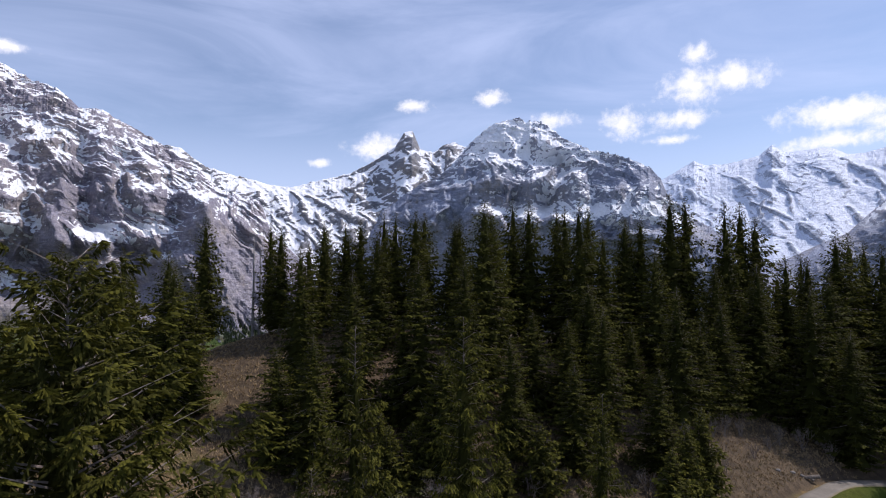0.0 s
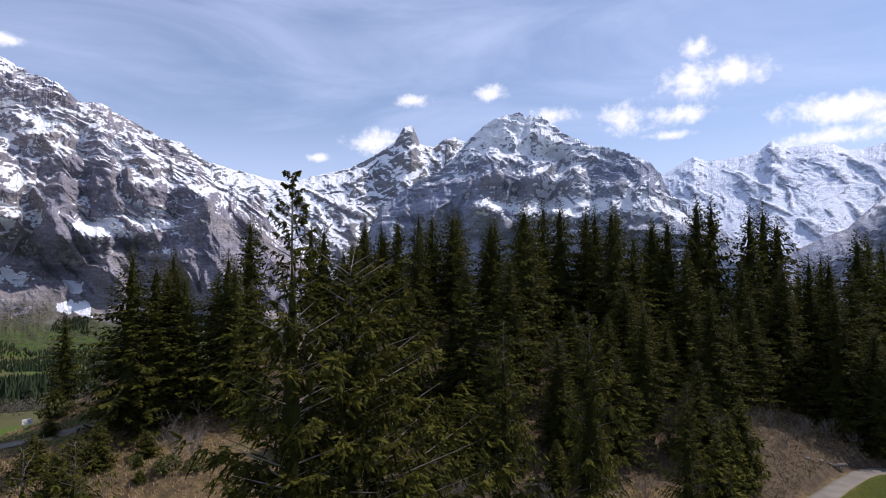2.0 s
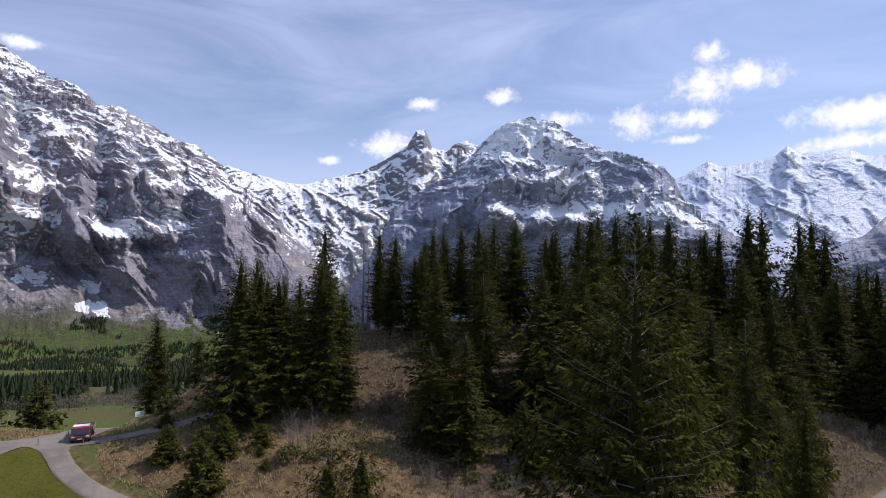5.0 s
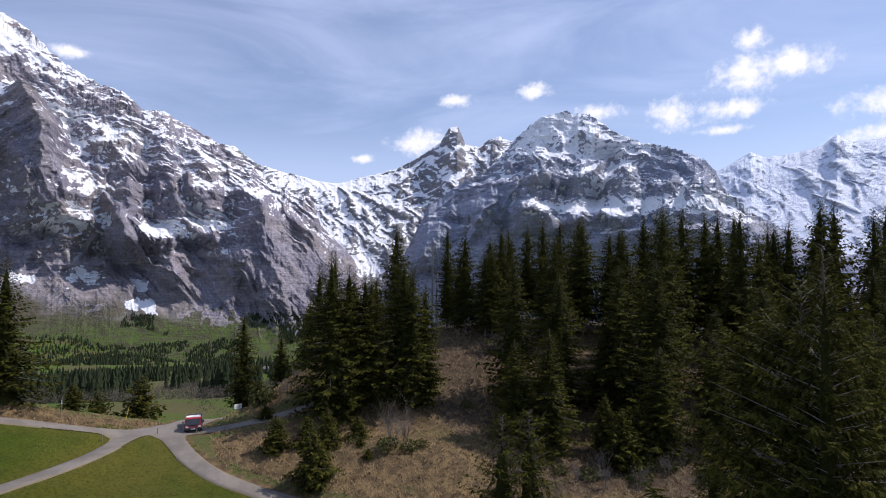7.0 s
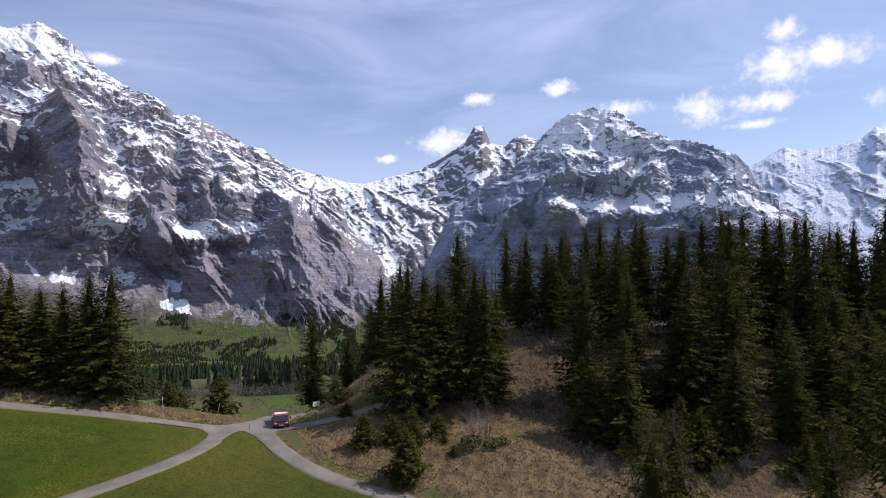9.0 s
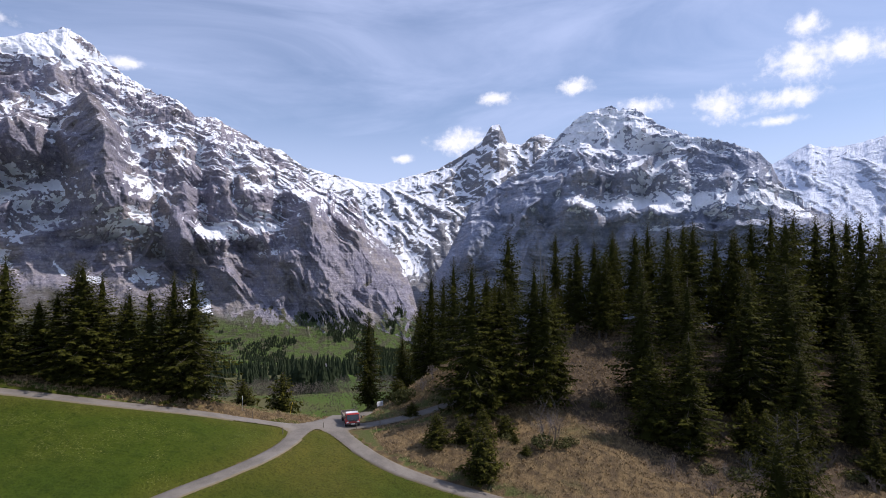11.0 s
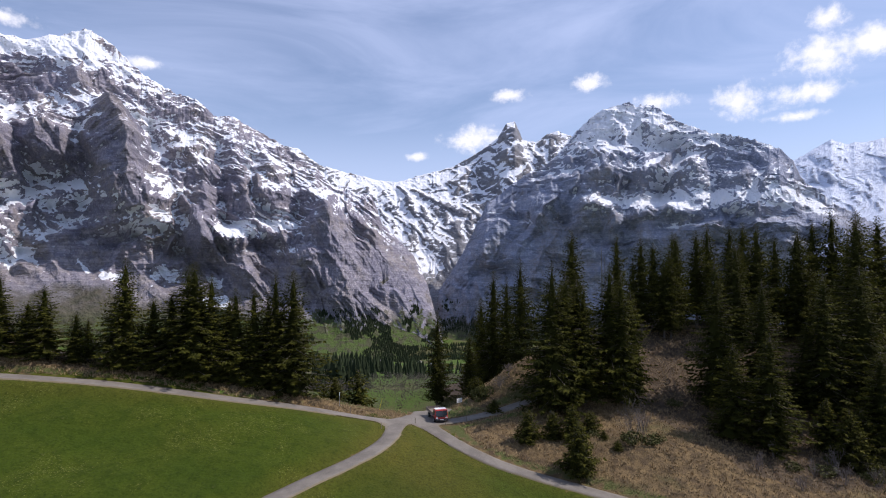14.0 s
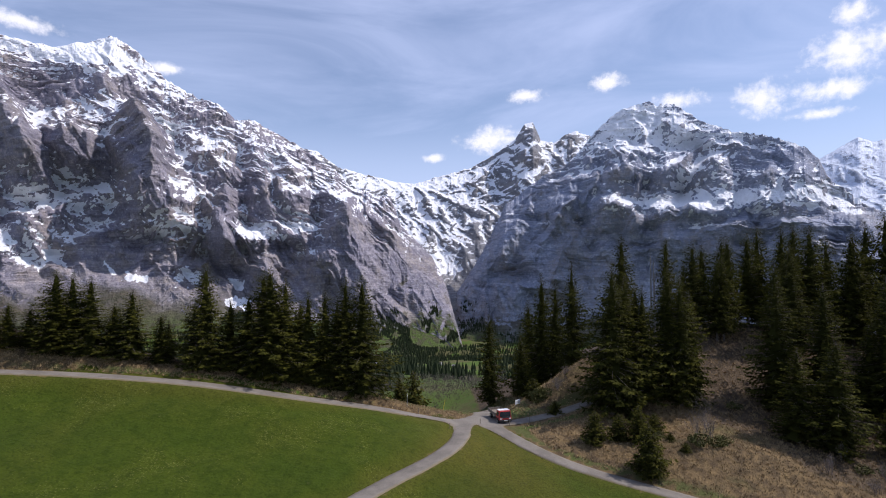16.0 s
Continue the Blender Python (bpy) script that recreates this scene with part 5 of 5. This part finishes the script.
def on_bank(rng, n):
    x = rng.uniform(-90, 2, n)
    y = along(np.array([-95, -65, -45, -22, -10, 2.0]), np.array([58, 67.3, 72.6, 77.2, 80.8, 88.0]), x) + 1.9 + rng.uniform(0, 1, n) ** 1.6 * 7
    return x, y


tufts("dry_grass", "matted dry yellow grass tufts on the slope", 38000, on_knoll, 0.33, STRAW, 1)
tufts("verge_grass", "dry grass along the meadow road", 5000, on_bank, 0.26, STRAW, 2)


# ---- far woods and hamlets in the valley ----
def small_firs(x, y, z, tall, material, seed, name, label, fat=0.20, rings=4):
    """Many far conifers in one mesh, each of stacked ragged skirts."""
    rng = np.random.default_rng(seed)
    vs, fs, base = [], [], 0
    sides = 6
    n = len(x)
    for k in range(rings):
        low, high = 0.06 + 0.9 * k / rings * 0.9, min(1.0, 0.06 + 0.9 * (k + 1.75) / rings)
        r = tall * fat * (1 - k / rings * 0.82)
        ring = []
        for j in range(sides):
            a = 6.283 * (j + 0.5 * (k % 2)) / sides + rng.normal(0, 0.15, n)
            rr = r * rng.uniform(0.6, 1.2, n)
            ring.append(np.stack([x + rr * np.cos(a), y + rr * np.sin(a), z + tall * (low + rng.uniform(-0.03, 0.03, n))], 1))
        ring.append(np.stack([x, y, z + tall * high], 1))
        v = np.stack(ring, 1).reshape(-1, 3)
        i = base + (sides + 1) * np.arange(n)[:, None]
        for j in range(sides):
            fs.append(i + np.array([[j, (j + 1) % sides, sides]]))
        vs.append(v)
        base += (sides + 1) * n
    me = mesh_of(name, np.concatenate(vs), np.concatenate(fs), material)
    numbers(me, "tint", rng.uniform(0, 0.5, len(me.vertices)))
    return tagged(new(name, me), label, "trees", kind="stuff")


rng = np.random.default_rng(31)


def scatter(n, near, far, low, high):
    d = np.sqrt(rng.uniform(near ** 2, far ** 2, n))
    b = np.radians(rng.uniform(low, high, n))
    return d * np.sin(b), d * np.cos(b)


x, y = scatter(2300, 310, 520, -50, -5)
keep = fractal(x / 45, y / 60, 3, 0.6, 8.0) > 0.16
x, y = x[keep], y[keep]
small_firs(x, y, height(x, y) - 0.5, 11 + 11 * rng.uniform(0, 1, len(x)) ** 1.4 + 3 * swell(x / 25, y / 25), HAZED_NEEDLES, 3, "valley_wood", "dark spruce wood below the junction", 0.21, 6)
x, y = scatter(17000, 480, 2450, -46, 14)
keep = (fractal(x / 170, y / 210, 4, 0.6, 61.0) > 0.22) | (rng.uniform(0, 1, len(x)) < 0.012)
x, y = x[keep], y[keep]
small_firs(x, y, height(x, y) - 0.5, rng.uniform(10, 20, len(x)), HAZED_NEEDLES, 4, "far_woods", "dark conifer woods between valley meadows", 0.22, 3)
for land_grid, count, seed in ((wall_land, 5600, 5), (block_land, 2200, 6)):
    mx, my, mz, ms = (a.ravel() for a in land_grid)
    low = np.nonzero((mz < np.minimum(-185 + 150 * fractal(mx / 300, my / 300, 3, 0.5, 91.0), -165)) & (mz > -370) & (ms > 0.56) & (fractal(mx / 120, mz / 60, 4, 0.6, 17.0 + seed) > 0.17))[0]
    at = rng.choice(low, min(count, len(low)), replace=False)
    small_firs(mx[at], my[at], mz[at] - 3, rng.uniform(9, 19, len(at)), HAZED_NEEDLES, seed, "slope_woods", "dark conifer woods on the mountain's lower slope", 0.24, 3)


def leafless(n, per, seed):
    """Far leafless trees as loose clouds of twigs, in one mesh."""
    r = np.random.default_rng(seed)
    x, y = scatter(n, 215, 480, -42, 6)
    keep = fractal(x / 70, y / 70, 3, 0.5, 18.0) > -0.12
    x, y = x[keep], y[keep]
    z, tall = height(x, y), r.uniform(3.5, 7.5, len(x))
    X, Y, Z, T = (np.repeat(a, per) for a in (x, y, z, tall))
    d = r.normal(0, 1, (len(X), 3))
    d = d / np.linalg.norm(d, axis=1)[:, None] * r.uniform(0.2, 1, (len(X), 1)) ** 0.4
    p = np.stack([X + d[:, 0] * T * 0.34, Y + d[:, 1] * T * 0.34, Z + T * (0.55 + 0.45 * d[:, 2])], 1)
    way = np.stack([d[:, 0], d[:, 1], np.abs(d[:, 2]) + 0.4], 1) * (0.13 * T)[:, None]
    side = np.cross(way, r.normal(0, 1, way.shape))
    side = side / np.linalg.norm(side, axis=1)[:, None] * 0.10
    v = np.stack([p - side, p + side, p + way], 1).reshape(-1, 3)
    me = mesh_of("leafless_wood", v, 3 * np.arange(len(p))[:, None] + np.array([[0, 1, 2]]), LEAFLESS)
    tagged(new("leafless_wood", me), "grey-brown leafless trees on the valley side", "trees", kind="stuff")


leafless(2300, 46, 5)


def chalet(x, y, turn, size, stone):
    z = float(height(x, y)[0])
    root = tagged(empty("chalet", Matrix.Translation((x, y, z)) @ Matrix.Rotation(turn, 4, "Z")), "distant brown timber chalet with a low pitched roof" if not stone else
                  "distant pale plastered house with a low pitched roof", "house", "houses in the valley")
    l, w, h = 11 * size, 9 * size, 5.2 * size
    bm = bmesh.new()
    block(bm, 0, 0, h / 2 - 1, l, w, h + 2)
    ridge = bmesh.ops.create_cube(bm, size=1)["verts"]
    for v in ridge:
        v.co = Vector((v.co.x * l, v.co.y * (w if v.co.z < 0 else 0.05), h + (0 if v.co.z < 0 else w * 0.24)))
    part("wall", bm, PLASTER if stone else CHALET, root)
    bm = bmesh.new()
    for side in (-1, 1):
        block(bm, 0, side * w * 0.27, h + w * 0.125 + 0.2, l + 2.4, w * 0.62, 0.3, 0, Matrix.Rotation(-side * math.atan(0.48), 4, "X"))
    part("roof", bm, ROOFING, root)
    for k in range(4):
        bm = bmesh.new()
        block(bm, -l * 0.36 + k * l * 0.24, -w / 2 - 0.03, h * 0.55, 1.0, 0.1, 1.2)
        part("window", bm, DARK_GLASS, root)


for k, (b, d, size, stone) in enumerate([(-27, 900, 1, 0), (-24.5, 1150, 1, 1), (-21, 1000, 0.9, 0), (-18, 1250, 1, 0), (-15, 820, 1.1, 1), (-12.5, 1080, 1, 0), (-9.5, 980, 1.2, 1),
                                         (-8, 1300, 1, 1), (-5.5, 1150, 1, 0), (-3.5, 900, 1.2, 1), (-1.8, 1350, 1.1, 1), (0.5, 1200, 1, 1), (-6.5, 640, 1, 0), (2, 1000, 1, 0), (-30, 1300, 1, 0)]):
    chalet(d * math.sin(radians(b)), d * math.cos(radians(b)), 0.7 * k, size, stone)


# ---- the small red lorry at the junction ----
def wheel(x, y, r, root):
    bm = bmesh.new()
    bmesh.ops.create_cone(bm, cap_ends=True, segments=20, radius1=r, radius2=r, depth=0.28, matrix=Matrix.Translation((x, y, r)) @ Matrix.Rotation(math.pi / 2, 4, "Y"))
    edges = [e for e in bm.edges if len(e.link_faces) == 2 and any(len(f.verts) > 4 for f in e.link_faces)]
    bmesh.ops.bevel(bm, geom=edges, offset=0.05, segments=2, affect="EDGES")
    tyre = part("wheel", bm, BLACK_RUBBER, root)
    bm = bmesh.new()
    side = 0.15 if x > 0 else -0.15
    bmesh.ops.create_cone(bm, cap_ends=True, segments=16, radius1=r * 0.58, radius2=r * 0.5, depth=0.06, matrix=Matrix.Translation((x + side, y, r)) @ Matrix.Rotation(math.pi / 2, 4, "Y"))
    part("rim", bm, GREY_METAL, tyre, "grey steel wheel rim")


def lorry(x, y, turn):
    z = float(height(x, y, False)[0]) + 0.08
    root = tagged(empty("lorry", Matrix.Translation((x, y, z)) @ Matrix.Rotation(turn, 4, "Z") @ Matrix.Diagonal((1.26, 1.08, 1.0, 1))), "small red flatbed farm lorry standing at the road junction", "lorry")
    # its front looks along -y
    bm = bmesh.new()
    block(bm, 0, 0.35, 0.62, 0.8, 5.0, 0.22, 0.03)
    part("chassis", bm, BLACK_PAINT, root)
    bm = bmesh.new()
    made = bmesh.ops.create_cube(bm, size=1)["verts"]
    for v in made:
        top = v.co.z > 0
        v.co = Vector((v.co.x * (1.66 if top else 1.86), (-0.72 if v.co.y > 0 else (-1.92 if top else -2.2)), 2.12 if top else 0.62))
    bmesh.ops.bevel(bm, geom=list(bm.edges), offset=0.09, segments=3, affect="EDGES")
    cab = part("cab", bm, RED_PAINT, root, "red driver cab")
    bm = bmesh.new()
    block(bm, 0, -1.22, 2.15, 1.56, 0.9, 0.10, 0.04)
    part("roof", bm, WHITE_PAINT, cab, "white cab roof")
    lean = Matrix.Rotation(-math.atan(0.28 / 1.5), 4, "X")
    bm = bmesh.new()
    block(bm, 0, -2.045, 1.56, 1.56, 0.05, 0.84, 0.015, lean)
    part("windscreen", bm, DARK_GLASS, cab, "dark windscreen")
    for side in (-1, 1):
        bm = bmesh.new()
        block(bm, side * 0.885, -1.35, 1.58, 0.03, 0.82, 0.62, 0.01, Matrix.Rotation(-side * 0.065, 4, "Y"))
        part("side_window", bm, DARK_GLASS, cab, "dark side window")
        bm = bmesh.new()
        block(bm, side * 0.66, -2.20, 0.86, 0.30, 0.06, 0.18, 0.02)
        part("headlight", bm, LAMP_GLASS, cab, "clear headlight")
        bm = bmesh.new()
        block(bm, side * 1.10, -2.02, 1.55, 0.14, 0.06, 0.34, 0.02)
        rod(bm, (side * 0.9, -1.98, 1.75), (side * 1.1, -2.02, 1.7), 0.015, 0.015, 6)
        part("mirror", bm, BLACK_PAINT, cab, "black wing mirror")
    bm = bmesh.new()
    block(bm, 0, -2.19, 1.06, 1.2, 0.05, 0.20, 0.015)
    part("grille", bm, BLACK_PAINT, cab, "black grille")
    bm = bmesh.new()
    block(bm, 0, -2.25, 0.56, 1.84, 0.16, 0.24, 0.04)
    bumper = part("bumper", bm, BLACK_PAINT, root, "black front bumper")
    bm = bmesh.new()
    block(bm, 0, -2.34, 0.57, 0.46, 0.02, 0.12)
    part("number_plate", bm, PLASTER, bumper, "plain pale plate")
    bm = bmesh.new()
    block(bm, 0, 1.15, 0.98, 1.95, 3.5, 0.12, 0.02)
    bed = part("bed", bm, GREYWOOD, root, "grey timber loading bed")
    for sx, sy, dx, dy in ((1.95, 0.05, 0, -0.58), (1.95, 0.05, 0, 2.88), (0.05, 3.4, -0.95, 1.15), (0.05, 3.4, 0.95, 1.15)):
        bm = bmesh.new()
        block(bm, dx, dy, 1.25, sx, sy, 0.42, 0.012)
        part("side_board", bm, GREYWOOD, bed)
    for sx in (-0.82, 0.82):
        for sy in (-1.45, 1.75):
            wheel(sx, sy, 0.40, root)
    for side in (-1, 1):
        bm = bmesh.new()
        block(bm, side * 0.84, -1.45, 0.84, 0.30, 0.98, 0.10, 0.03)
        part("mudguard", bm, BLACK_PAINT, root)


lorry(4.7, 88.9, radians(14))


# ---- sign, guide posts and poles at the junction ----
def post(x, y, tall, material, label, r=0.045, top=None, lean=0.0, name="guide_post", category="post", group="guide posts"):
    root = stand(name, x, y, label, category, group)
    bm = bmesh.new()
    rod(bm, (0, 0, -0.2), (lean * tall, 0, tall + 0.1), r, r * 0.85, 8)
    part("pole", bm, material, root)
    if top is not None:
        bm = bmesh.new()
        rod(bm, (lean * tall, 0, tall * 0.82), (lean * tall * 1.02, 0, tall + 0.12), r * 1.15, r * 1.15, 8)
        part("cap", bm, top, root)
    return root


for x, y, tall in [(-4.5, 80.4, 1.05), (0.8, 85.3, 1.05), (-9.6, 83.0, 1.1), (9.6, 87.6, 1.0), (15.0, 89.4, 1.0), (19.5, 91.8, 1.0), (5.9, 86.0, 0.9)]:
    post(x, y, tall, GREYWOOD, "short weathered wooden guide post by the road", 0.06)
post(-11.5, 84.2, 2.3, GREY_METAL, "thin grey pole with a white top by the road", 0.035, WHITE_PAINT, 0.0, "snow_pole", "pole", "")
post(-5.5, 90.0, 2.0, YELLOW_PAINT, "thin yellow leaning snow pole by the road", 0.035, None, 0.25, "snow_pole", "pole", "")
root = stand("road_sign", 9.2, 98.0, "white board sign on two short posts", "sign")
root.matrix_basis = root.matrix_basis @ Matrix.Rotation(radians(38), 4, "Z")
bm = bmesh.new()
block(bm, 0, 0, 1.0, 1.35, 0.05, 0.85, 0.012)
board = part("board", bm, WHITE_PAINT, root, "white sign board")
for k, (dy, width) in enumerate(((0.18, 0.9), (0.0, 1.0), (-0.18, 0.7))):
    bm = bmesh.new()
    block(bm, 0, -0.032, 1.0 + dy, width, 0.006, 0.07)
    part("text_bar", bm, GREY_METAL, board)
for side in (-1, 1):
    bm = bmesh.new()
    rod(bm, (side * 0.5, 0.03, -0.2), (side * 0.5, 0.03, 1.3), 0.035, 0.035, 8)
    part("post", bm, GREYWOOD, root)

# ---- fallen log and stones at the lower road's bank ----
root = stand("fallen_log", 136.2, 79.2, "dark weathered log lying on the road bank", "log", "", -0.25)
root.matrix_basis = root.matrix_basis @ Matrix.Rotation(radians(78), 4, "Z")
bm = bmesh.new()
for k in range(6):
    rod(bm, (0.04 * math.sin(2.1 * k), -2.1 + 0.7 * k, 0.03 * math.cos(k)), (0.04 * math.sin(2.1 * (k + 1)), -1.4 + 0.7 * k, 0.03 * math.cos(k + 1)), 0.34 - 0.02 * k, 0.32 - 0.02 * k, 10)
log = part("trunk", bm, BARK, root)
bm = bmesh.new()
rod(bm, (0, -2.13, 0.03), (0, -2.10, 0.03), 0.30, 0.30, 12)
part("cut_end", bm, DEADWOOD, log, "pale sawn end")
for k in range(3):
    bm = bmesh.new()
    rod(bm, (0, -0.8 + 0.8 * k, 0.2), (0.2 - 0.2 * k, -0.7 + 0.8 * k, 0.75), 0.05, 0.03, 6)
    part("branch_stub", bm, BARK, log)
rng = np.random.default_rng(8)
for n in range(4):
    x, y = 131 + 2.2 * n + rng.uniform(-0.9, 0.9), 78.6 + 0.4 * n + rng.uniform(-0.6, 0.6)
    bm = bmesh.new()
    bmesh.ops.create_icosphere(bm, subdivisions=2, radius=1)
    size = rng.uniform(0.25, 0.5)
    for v in bm.verts:
        v.co = Vector((v.co.x * 1.4, v.co.y, v.co.z * 0.8)) * size * (1 + 0.35 * noise.noise(v.co * 1.6 + Vector((n * 7, 0, 0))))
    me = bpy.data.meshes.new("boulder")
    bm.to_mesh(me)
    bm.free()
    me.materials.append(STONE)
    ob = tagged(new("boulder", me), "grey weathered boulder on the road bank", "stone", "boulders on the bank")
    ob.location = (x, y, float(land_height(x, y)[0]) + size * 0.15)
